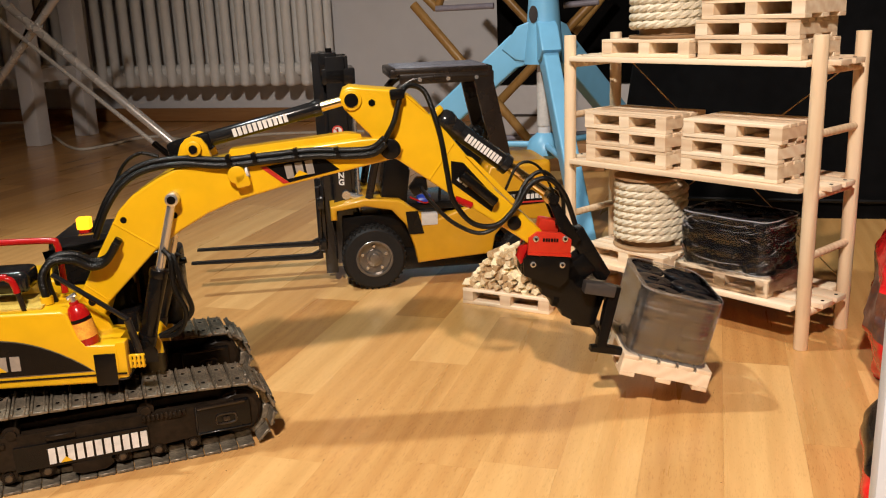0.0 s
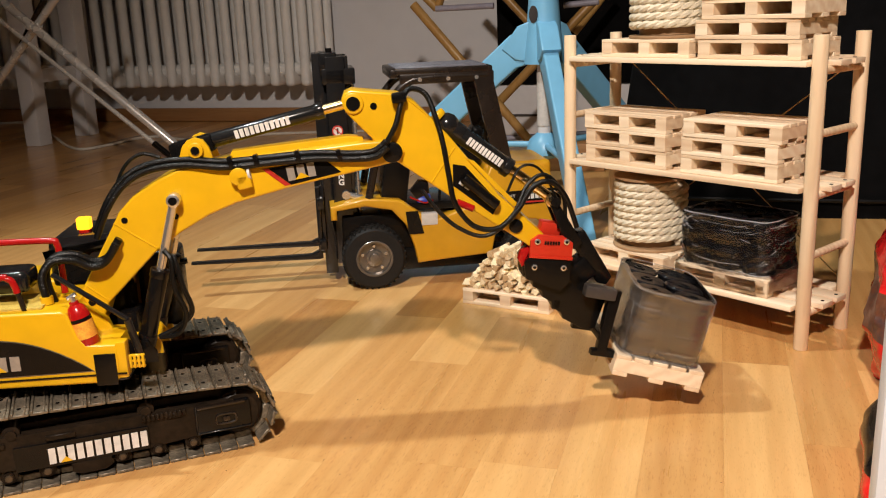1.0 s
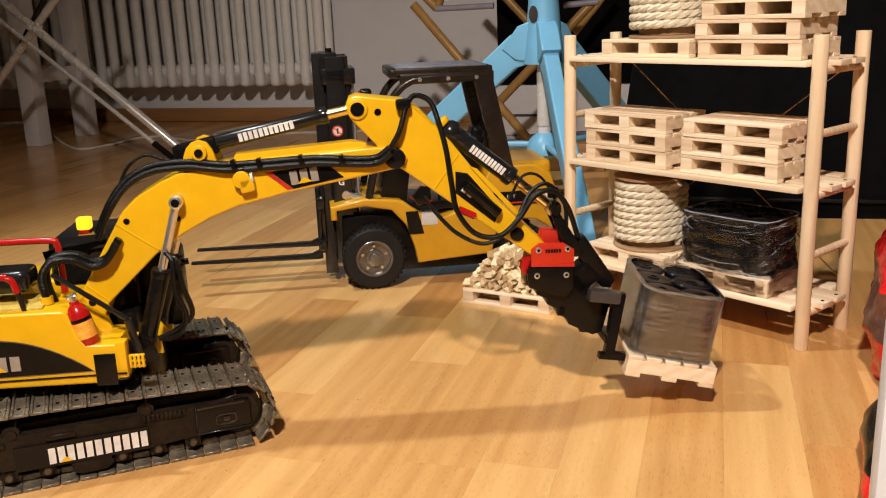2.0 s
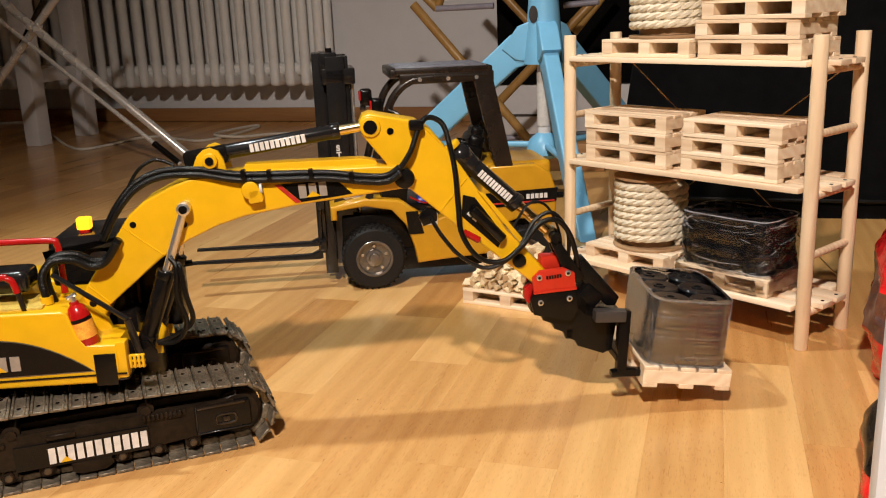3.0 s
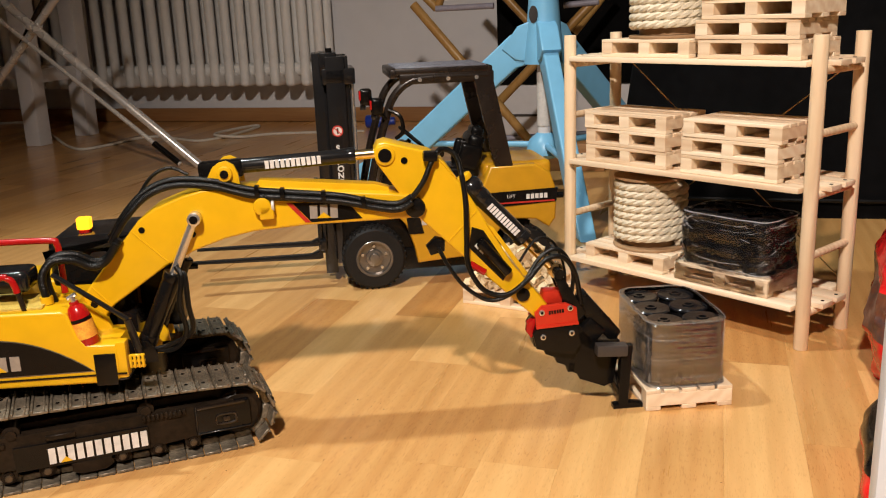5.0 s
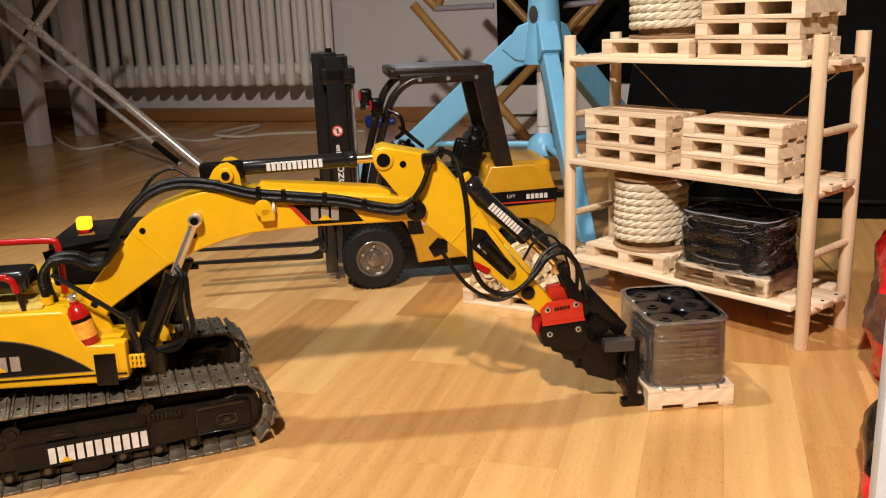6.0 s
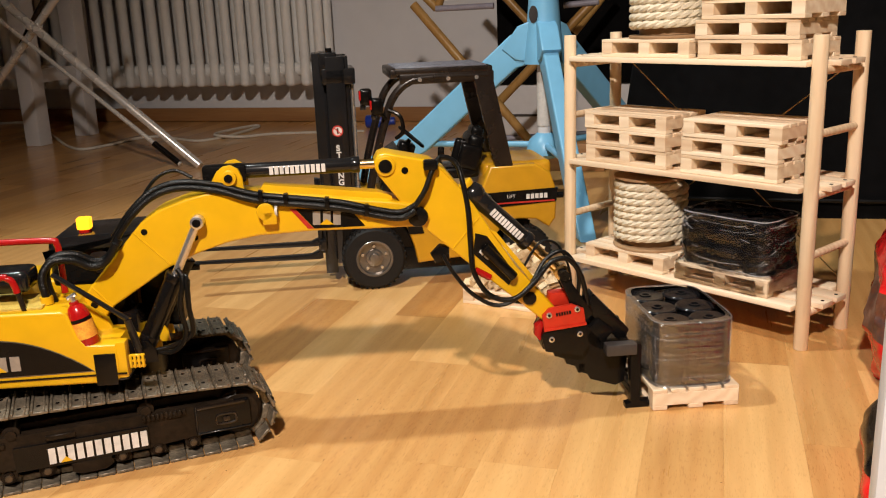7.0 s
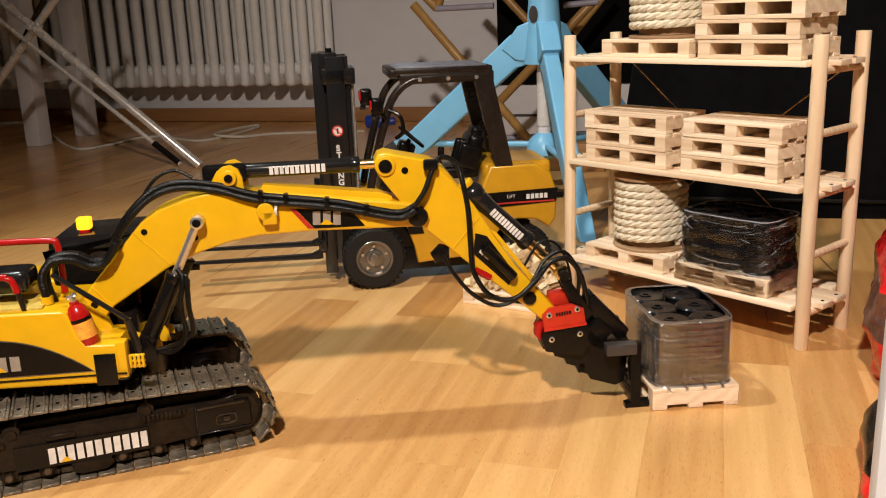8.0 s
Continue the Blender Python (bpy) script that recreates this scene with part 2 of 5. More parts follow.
def bevel(bm, r, seg=2):
    if r > 0:
        edges = [e for e in bm.edges if len(e.link_faces) == 2 and e.calc_face_angle(0) > 0.6]
        bmesh.ops.bevel(bm, geom=edges, offset=r, segments=seg, affect="EDGES", profile=0.6, clamp_overlap=True)
    return bm


def box(sx, sy, sz, at=(0, 0, 0), r=0.0, seg=2, turn=None):
    bm = bmesh.new()
    bmesh.ops.create_cube(bm, size=1)
    bmesh.ops.scale(bm, vec=(sx, sy, sz), verts=bm.verts)
    bevel(bm, r, seg)
    if turn:
        bmesh.ops.transform(bm, matrix=pose(0, 0, 0, *turn), verts=bm.verts)
    bmesh.ops.translate(bm, vec=at, verts=bm.verts)
    return bm


def join(*bms):
    """One bmesh out of several."""
    out = bmesh.new()
    for b in bms:
        me = bpy.data.meshes.new("tmp")
        b.to_mesh(me)
        b.free()
        out.from_mesh(me)
        bpy.data.meshes.remove(me)
    return out


def moved(bm, m):
    bmesh.ops.transform(bm, matrix=m, verts=bm.verts)
    return bm


def profile(points, y0, y1, r=0.0, seg=2):
    """A plate: an outline in x and z, with thickness from y0 to y1."""
    bm = bmesh.new()
    lo = [bm.verts.new((x, y0, z)) for x, z in points]
    hi = [bm.verts.new((x, y1, z)) for x, z in points]
    bm.faces.new(lo)
    bm.faces.new(hi[::-1])
    k = len(points)
    for i in range(k):
        bm.faces.new((lo[i], hi[i], hi[(i + 1) % k], lo[(i + 1) % k]))
    bmesh.ops.recalc_face_normals(bm, faces=bm.faces)
    if r:
        edges = [e for e in bm.edges if (abs(e.verts[0].co.y - e.verts[1].co.y) < 1e-6)]
        bmesh.ops.bevel(bm, geom=edges, offset=r, segments=seg, affect="EDGES", profile=0.6, clamp_overlap=True)
    return bm


def rod(a, b, r, r2=None, n=20, r_edge=0.0):
    """A round bar from a to b."""
    a, b = Vector(a), Vector(b)
    bm = bmesh.new()
    bmesh.ops.create_cone(bm, cap_ends=True, segments=n, radius1=r, radius2=r if r2 is None else r2, depth=(b - a).length)
    if r_edge:
        edges = [e for e in bm.edges if abs(e.verts[0].co.z - e.verts[1].co.z) < 1e-6]
        bmesh.ops.bevel(bm, geom=edges, offset=r_edge, segments=2, affect="EDGES", profile=0.5)
    m = (b - a).to_track_quat("Z", "Y").to_matrix().to_4x4()
    m.translation = (a + b) / 2
    return moved(bm, m)


def lathe(outline, n=32, axis="Z"):
    """A turned solid from an outline of radius and height."""
    bm = bmesh.new()
    rings = []
    for k in range(n):
        c, s = math.cos(2 * math.pi * k / n), math.sin(2 * math.pi * k / n)
        rings.append([bm.verts.new((r * c, r * s, z)) for r, z in outline])
    for k in range(n):
        a, b = rings[k], rings[(k + 1) % n]
        for i in range(len(outline) - 1):
            bm.faces.new((a[i], b[i], b[i + 1], a[i + 1]))
    bmesh.ops.remove_doubles(bm, verts=bm.verts, dist=1e-6)
    if axis == "Y":
        moved(bm, pose(0, 0, 0, -90, 0, 0))
    return bm


def tube(points, r, n=10, smooth=6, rib=0.0):
    """A bent tube through points, rounded between them; rib: the pitch of a braid that swells and narrows it."""
    pts = [Vector(p) for p in points]
    path = []
    for i in range(len(pts) - 1):
        p0, p1, p2, p3 = pts[max(i - 1, 0)], pts[i], pts[i + 1], pts[min(i + 2, len(pts) - 1)]
        for k in range(smooth):
            t = k / smooth
            path.append(0.5 * ((2 * p1) + (p2 - p0) * t + (2 * p0 - 5 * p1 + 4 * p2 - p3) * t * t
                               + (3 * p1 - p0 - 3 * p2 + p3) * t ** 3))
    path.append(pts[-1])
    bm = bmesh.new()
    rings, side, run, round_ = [], None, 0.0, r
    for i, p in enumerate(path):
        if rib and i:
            run += (p - path[i - 1]).length
            r = round_ * (1 + 0.03 * math.cos(2 * math.pi * run / rib))
        way = (path[min(i + 1, len(path) - 1)] - path[max(i - 1, 0)]).normalized()
        if side is None:
            side = way.orthogonal().normalized()
        side = (side - way * side.dot(way)).normalized()
        up = way.cross(side)
        rings.append([bm.verts.new(p + r * (math.cos(2 * math.pi * k / n) * side + math.sin(2 * math.pi * k / n) * up))
                      for k in range(n)])
    for a, b in zip(rings, rings[1:]):
        for k in range(n):
            bm.faces.new((a[k], a[(k + 1) % n], b[(k + 1) % n], b[k]))
    bm.faces.new(rings[0])
    bm.faces.new(rings[-1])
    return bm


def letters(text, size, depth=0.0002, gap=1.0, bold=0.0):
    """Lettering as a mesh in x and z, facing -y, its lower left corner at the origin."""
    cu = bpy.data.curves.new("lettering", "FONT")
    cu.body, cu.size, cu.extrude, cu.space_character, cu.offset = text, size, depth, gap, bold
    tmp = bpy.data.objects.new("lettering", cu)
    me = bpy.data.meshes.new_from_object(tmp)
    bpy.data.objects.remove(tmp)
    bpy.data.curves.remove(cu)
    bm = bmesh.new()
    bm.from_mesh(me)
    bpy.data.meshes.remove(me)
    return moved(bm, pose(0, 0, 0, 90, 0, 0))


def brand_bars(width, height, count):
    """A row of upright bars in place of a brand name, in x and z, facing -y."""
    step = width / count
    out = []
    for i in range(count):
        b = box(step * 0.74, 0.0004, height, (step * (i + 0.5), 0, height / 2), 0)
        out.append(b)
    return join(*out)


def superellipse(a, b, k, n=40):
    out = []
    for i in range(n):
        t = 2 * math.pi * i / n
        c, s = math.cos(t), math.sin(t)
        out.append((a * math.copysign(abs(c) ** (2 / k), c), b * math.copysign(abs(s) ** (2 / k), s)))
    return out


# ---- the room ----
WALL_Y, LEFT, RIGHT, NEAR, TOP = 2.79, -3.4, 1.9, -1.6, 2.5
tagged(part("wall_north", box(RIGHT - LEFT + 0.2, 0.1, TOP, ((LEFT + RIGHT) / 2, WALL_Y + 0.05, TOP / 2)), WALL),
       "off-white painted room wall behind the radiator", "wall", kind="structure")
tagged(part("wall_west", box(0.1, WALL_Y - NEAR, TOP, (LEFT - 0.05, (WALL_Y + NEAR) / 2, TOP / 2)), WALL),
       "off-white painted side wall", "wall", kind="structure")
tagged(part("wall_east", box(0.1, WALL_Y - NEAR, TOP, (RIGHT + 0.05, (WALL_Y + NEAR) / 2, TOP / 2)), WALL),
       "off-white painted side wall", "wall", kind="structure")
tagged(part("wall_south", box(RIGHT - LEFT + 0.2, 0.1, TOP, ((LEFT + RIGHT) / 2, NEAR - 0.05, TOP / 2)), WALL),
       "off-white painted wall behind the camera", "wall", kind="structure")
tagged(part("ceiling", box(RIGHT - LEFT + 0.2, WALL_Y - NEAR + 0.2, 0.1, ((LEFT + RIGHT) / 2, (WALL_Y + NEAR) / 2, TOP + 0.05)), CEILING),
       "white painted ceiling", "ceiling", kind="structure")
tagged(part("baseboard", box(RIGHT - LEFT, 0.014, 0.046, ((LEFT + RIGHT) / 2, WALL_Y - 0.008, 0.0235), 0.003), SKIRTING),
       "brown wooden skirting board along the wall", "skirting", kind="structure")

# ---- radiator ----


def radiator():
    pitch, z0, z1, y = 0.0535, 0.125, 0.72, 2.69
    rad = thing("radiator", "cream enamelled column radiator on the wall", "radiator")
    col = join(*[tube([(0, dy, z0 + 0.03), (0, dy, z0 + 0.2), (0, dy, z1 - 0.2), (0, dy, z1 - 0.03)], 0.0158, 12, 3) for dy in (-0.035, 0.035)],
               box(0.03, 0.1, 0.05, (0, 0, z0 + 0.028), 0.0145, 3), box(0.03, 0.1, 0.05, (0, 0, z1 - 0.028), 0.0145, 3))
    me = mesh_of(col, ENAMEL)
    nip = mesh_of(rod((-0.028, 0, 0), (0.028, 0, 0), 0.021), ENAMEL)
    for i in range(26):
        x = -1.185 - i * pitch
        part("column", me, None, rad, m=pose(x, y, 0))
        if i < 25:
            for z in (z0 + 0.055, z1 - 0.045):
                part("nipple", nip, None, rad, m=pose(x - pitch / 2, y, z))
    part("valve", lathe([(0, 0.34), (0.022, 0.345), (0.03, 0.36), (0.03, 0.4), (0.02, 0.415), (0, 0.415)], 24), VALVE, rad, "beige thermostat valve", pose(-2.03, 2.58, 0.0))
    for i in (3, 21):
        part("bracket", box(0.02, 0.1, 0.03, (-1.185 - (i + 0.5) * pitch, 2.74, 0.2), 0.003), ENAMEL, rad)
    return rad


radiator()

# ---- pallets ----
PL, PD, PH = 0.115, 0.079, 0.0195    # length of the open face, depth along the stringers, height


def stringer_mesh():
    """A side board, PD long along y."""
    h = PH - 0.0075
    pts = [(-PD / 2, 0), (PD / 2, 0), (PD / 2, h), (-PD / 2, h)]
    return mesh_of(moved(profile(pts, -0.007, 0.007, 0.0005, 1), pose(0, 0, 0.004, 0, 0, 90)), PINE)


STRINGER = stringer_mesh()
DECK = mesh_of(box(PL, 0.0135, 0.0036, (0, 0, PH - 0.0018), 0.0005, 1), PINE)
SKID = mesh_of(box(PL, 0.0135, 0.0042, (0, 0, 0.0021), 0.0005, 1), PINE)


def pallet(label="small pale pine pallet"):
    """Three stringers, five deck boards and three skids; its open face looks to -y."""
    p = thing("pallet", label, "pallet")
    for x in (-PL / 2 + 0.0072, 0, PL / 2 - 0.0072):
        part("stringer", STRINGER, None, p, m=pose(x, 0, 0))
    for i in range(5):
        part("deck_board", DECK, None, p, m=pose(0, -PD / 2 + 0.0068 + i * (PD - 0.0136) / 4, 0))
    for y in (-PD / 2 + 0.0068, 0, PD / 2 - 0.0068):
        part("skid", SKID, None, p, m=pose(0, y, 0))
    return p


MASTER = pallet()


def put_pallet(m, label, group=""):
    return tagged(copy_thing(MASTER, m), label, "pallet", group)


# ---- the rack: its front right foot, its way to the left and to the back ----
RACK = pose(0.0947, 0.9388, 0, 0, 0, -32.4) @ pose(0, 0, 0, 0, 0, 180)
# in this space +x runs along the rack to its far left end and -y runs back


def on_rack(u, v, z, turn=0.0):
    return RACK @ pose(u, -v, z, 0, 0, 180 + turn)


RW, RD, RH = 0.3111, 0.0868, 0.3157
SHELVES = (0.0407, 0.163, 0.2858)


def rack():
    r = thing("shelf_rack", "pale pine rack of round posts with three slatted shelves", "shelf rack", RACK)
    post = mesh_of(rod((0, 0, 0), (0, 0, RH), 0.0072, n=28, r_edge=0.0006), PINE_V)
    for u in (0, RW):
        for v in (0, RD):
            part("post", post, None, r, m=pose(u, -v, 0))
        for z in (0.0977, 0.2208):
            part("rung", rod((u, -0.004, z), (u, -RD + 0.004, z), 0.0042, n=18), PINE_V, r)
        for z in SHELVES:
            part("rung", rod((u, -0.004, z - 0.004), (u, -RD + 0.004, z - 0.004), 0.0042, n=18), PINE_V, r)
    for z in SHELVES:
        for k in range(4):
            v = -0.0005 + k * (RD + 0.001) / 3
            x0, x1 = (-0.012, RW + 0.012) if 0 < k < 3 else (0.0075, RW - 0.0075)
            s = part("slat", box(x1 - x0, 0.0215, 0.0055, ((x0 + x1) / 2, -v, z + 0.0028), 0.0008), PINE, r)
            if 0 < k < 3:
                for x in (-0.006, RW + 0.006):
                    part("screw", rod((x, -v, z + 0.0053), (x, -v, z + 0.006), 0.0019, n=10), STEEL_GREY, s)
    # wire cross bracing at the back
    for zs in ((0.05, 0.29), (0.29, 0.05)):
        part("brace_wire", rod((0.005, -RD - 0.008, zs[0]), (RW - 0.005, -RD - 0.008, zs[1]), 0.0007, n=8), BRASS, r, "thin copper-coloured bracing wire")
    part("screw_eye", rod((0, -RD - 0.003, 0.284), (0, -RD - 0.011, 0.292), 0.0014, n=8), BRASS, r, "brass screw eye")
    return r


rack()
TOPS = [z + 0.0057 for z in SHELVES]


def spool(m, label, turns=8, height=0.079):
    """A flanged reel wound with thick laid rope."""
    s = thing("rope_reel", label, "rope reel", m)
    R, core = 0.043, 0.0365
    part("flange", rod((0, 0, 0), (0, 0, 0.0035), R + 0.0008, n=48, r_edge=0.001), PLY, s, "thin plywood flange")
    part("flange", rod((0, 0, height + 0.004), (0, 0, height + 0.007), R + 0.0008, n=48, r_edge=0.001), PLY, s, "thin plywood flange")
    part("core", rod((0, 0, 0.004), (0, 0, height + 0.004), core - 0.004, n=32), PLY, s)
    rr = height / turns / 2
    for strand in range(3):
        pts = []
        steps = turns * 84
        for i in range(steps + 1):
            t = i / steps
            a = t * turns * 2 * math.pi
            tw = a * 7.3 + strand * 2 * math.pi / 3
            rad = core + rr * 0.5 + math.cos(tw) * rr * 0.42
            z = 0.004 + rr + t * (height - 2 * rr) + math.sin(tw) * rr * 0.42
            pts.append((rad * math.cos(a), rad * math.sin(a), z))
        part("rope_strand", tube(pts, rr * 0.66, 6, 2), ROPE, s)
    return s


def coil_bundle(name, label, nx, ny, r, height, m, film):
    """Black coils standing side by side under clear film."""
    b = thing(name, label, "wrapped bundle", m)
    coil = lathe([(r * 0.2, height - 0.012), (r * 0.2, height - 0.001), (r * 0.24, height), (r * 0.92, height + 0.0004), (r, height - 0.0008), (r, height - 0.0022), (r * 0.9, height - 0.003), (r * 0.93, height * 0.5),
                  (r, 0.002), (r * 0.95, 0), (r * 0.2, 0), (r * 0.2, height - 0.012)], 36)
    me = mesh_of(coil, REEL)
    for i in range(nx):
        for j in range(ny):
            c = part("coil", me, None, b, m=pose((i - (nx - 1) / 2) * 2 * r, (j - (ny - 1) / 2) * 2 * r, 0.0004, 0, 0, 40 * i + 70 * j))
            part("hub", lathe([(r * 0.2, height - 0.003), (r * 0.2, height + 0.0012), (r * 0.3, height + 0.0012), (r * 0.3, height - 0.003)], 20), BLACK_GLOSS, c)
    a, w = nx * r + 0.0012, ny * r + 0.0012
    bm = bmesh.new()
    rings = []
    tight = film is WRAP
    levels, around = (64, 112) if tight else (40, 160)
    outline = superellipse(a, w, 6, around)
    if not tight:
        # the loose skirt that hangs over the pallet
        for z, reach in ((-0.0165, 0.0068), (-0.011, 0.0058), (-0.005, 0.0062), (0.0006, 0.0054), (0.003, 0.003)):
            ring = []
            for x, y in outline:
                away = Vector((x, y, 0)).normalized()
                out_ = reach + 0.0016 * abs(noise.noise((x * 70, y * 70, z * 160)))
                ring.append(bm.verts.new((x + math.copysign(out_, x) * min(1, abs(x) / a * 1.4), y + math.copysign(out_, y) * min(1, abs(y) / w * 1.4), z + 0.003 * noise.noise((x * 50, y * 50, 3.0)) * (z < -0.015))))
            rings.append(ring)
    for k in range(levels + 3):
        z = min(k / levels, 1.0) * (height + 0.003)
        grow = 1.0 + (0.05 if k == 0 else 0.015 if k == 1 else 0.0) - (0.05 * (k - levels) if k > levels else 0)
        ring = []
        for i, (x, y) in enumerate(outline):
            q = Vector((x, y, z)) + Vector((nx, 0, 0))
            if tight:
                push = 0.00009 * noise.noise((q.x * 20, q.y * 20, q.z * 520)) + 0.0004 * noise.noise(q * 40)
            else:
                push = 0.0035 * noise.noise((q.x * 45, q.y * 45, q.z * 110)) + 0.0022 * abs(noise.noise((q.x * 90, q.y * 90, q.z * 210)))
            away = Vector((x, y, 0)).normalized()
            sag = 0.0015 * noise.noise(q * 60) if k >= levels else 0
            ring.append(bm.verts.new((x * grow + away.x * push, y * grow + away.y * push, z + sag - (0.0014 if k == 0 else 0) + (0.0008 if k > levels else 0))))
        rings.append(ring)
    for p, q in zip(rings, rings[1:]):
        for i in range(around):
            bm.faces.new((p[i], p[(i + 1) % around], q[(i + 1) % around], q[i]))
    part("stretch_film", bm, film, b, "clear wrinkled stretch film")
    # raised creases of the film, whitish so that they draw its glints
    rr = random.Random(nx * 7 + ny)
    creases = []
    for c in range(150 if tight else 120):
        i0, run = rr.randrange(around), rr.randrange(5, 26) if tight else rr.randrange(3, 9)
        z0 = (rr.uniform(0.02, 0.98) if tight or c % 3 == 0 else rr.uniform(0.72, 1.0)) * height
        slope = rr.uniform(-0.00004, 0.00004) if tight else rr.uniform(-0.0009, 0.0009)
        pts = []
        for k in range(run):
            x, y = outline[(i0 + k) % around]
            q = Vector((x, y, z0)) + Vector((nx, 0, 0))
            away = Vector((x, y, 0)).normalized()
            out_ = (0.0004 if tight else 0.0016) + 0.0004 * noise.noise(q * 90)
            z = z0 + slope * k + (0.0006 if tight else 0.003) * noise.noise((q.x * 60, q.y * 60, c * 1.7))
            pts.append((x + away.x * out_, y + away.y * out_, min(max(z, 0.001), height + 0.002)))
        creases.append(tube(pts, rr.uniform(0.00006, 0.00016) if tight else rr.uniform(0.0001, 0.0005), 5, 1))
    if tight:
        # short upright white crinkles that paint the highlights at the corners
        for c in range(26):
            i0 = (around // 8 + around // 4 * (c % 4) + rr.randrange(-5, 6)) % around
            x, y = outline[i0]
            z0, run = rr.uniform(0.0, 0.8) * height, rr.uniform(0.004, 0.016)
            creases.append(tube([(x * 1.004 + rr.uniform(-0.0006, 0.0006), y * 1.004 + rr.uniform(-0.0006, 0.0006), min(z0 + run * k / 4, height)) for k in range(5)], rr.uniform(0.0002, 0.0005), 5, 2))
    # whitish rings that put a bright edge on the film's rim and hem
    rim = [(x * 1.004, y * 1.004, height + 0.003 + 0.0008 * noise.noise((x * 60, y * 60, nx))) for x, y in outline]
    creases.append(tube(rim + rim[:1], 0.0007, 6, 1))
    hem = [(x * 1.03, y * 1.03, 0.0012 + 0.0012 * abs(noise.noise((x * 90, y * 90, ny)))) for x, y in outline]
    creases.append(tube(hem + hem[:1], 0.0006, 6, 1))
    part("film_crease", join(*creases), GLINT_FOLD if tight else GLINT_FOLD_LOOSE, b, "raised white creases drawn in place of the film's glints")
    return b


G = "pallets stacked on the rack"
for u, n in ((0.226, 3), (0.092, 3)):
    for i in range(n):
        put_pallet(on_rack(u + (0.002 if i == 2 else 0) * (1 if u > 0.2 else -1), 0.036, TOPS[1] + i * (PH + 0.0003), (0, -1.2, 0.8)[i] * (1 if u > 0.2 else 0.6)),
                   "small pale pine pallet in a stack on the middle shelf", G)
for i in range(4):
    put_pallet(on_rack(0.075 + (0, 0.004, -0.003, 0)[i], 0.036, TOPS[2] + i * (PH + 0.0003), (0, 1.0, -1.5, 0.5)[i]), "small pale pine pallet in a stack on the top shelf", G)
put_pallet(on_rack(0.203, 0.036, TOPS[2], 2), "pale pine pallet under a rope reel on the top shelf", G)
put_pallet(on_rack(0.226, 0.036, TOPS[0], 0), "pale pine pallet under a rope reel on the bottom shelf", G)
put_pallet(on_rack(0.096, 0.036, TOPS[0], 0), "pale pine pallet under a film-wrapped bundle on the bottom shelf", G)
spool(on_rack(0.2, 0.04, TOPS[2] + PH + 0.0003), "cream cotton rope on a plywood reel on the top shelf", 8)
spool(on_rack(0.219, 0.04, TOPS[0] + PH + 0.0003), "cream cotton rope on a plywood reel on the bottom shelf", 8)
coil_bundle("wrapped_bundle", "black coils loosely wrapped in shiny clear film on a pallet", 3, 2, 0.0178, 0.056, on_rack(0.097, 0.036, TOPS[0] + PH + 0.0003), FILM)

# ---- the load that the machine carries: its rest pose and its motion ----
REST = pose(-0.0270, 0.8270, 0, 0, 0, 22.1)
load_pallet = put_pallet(REST @ pose(0, 0, 0, 0, 0, 90), "pale pine pallet carried on the black forks of the excavator")
load = coil_bundle("wrapped_bundle", "black coils tightly wound in clear stretch film on a pine pallet", 2, 3, 0.0178, 0.057, REST @ pose(0, 0, PH), WRAP)

# ---- pallet with firewood ----
LOGS = pose(-0.2235, 1.048, 0, 0, 0, -13)
put_pallet(LOGS, "pale pine pallet on the floor heaped with split firewood")


def firewood():
    rnd = random.Random(4)
    pile = thing("firewood_pile", "heap of tiny split pale firewood logs on a pallet", "firewood", LOGS @ pose(0, 0, PH))
    kinds = []
    for k in range(4):
        r = 0.0042 + 0.0008 * k
        pts = [(0, 0), (r * 1.5, 0.0005 * k), (r * (1.0 + 0.1 * k), r * 1.1), (r * 0.4, r * 1.3)]
        kinds.append(mesh_of(moved(profile(pts, -0.012, 0.012, 0.0004, 1), pose(-r * 0.6, 0, -r * 0.5)), BARK, False))
    for layer in range(7):
        half = 0.0535 - layer * 0.0052
        nx = int(half * 2 / 0.0072) + 1
        for i in range(nx):
            for row in range(3):
                x = -half + i * 0.0072 + rnd.uniform(-0.002, 0.002)
                y = (row - 1) * 0.0245 * (1 - layer * 0.05) + rnd.uniform(-0.003, 0.003)
                part("log", kinds[rnd.randrange(4)], None, pile, m=pose(x, y, 0.0045 + layer * 0.0062 + rnd.uniform(-0.0008, 0.0008), rnd.uniform(-14, 14), rnd.uniform(0, 360), rnd.uniform(-25, 25)))
    return pile


firewood()

# ---- forklift truck ----
TRUCK = pose(-0.422, 1.052, 0, 0, 0, 25)    # x runs from the front wheel to the rear, y to the far side, forks towards -x


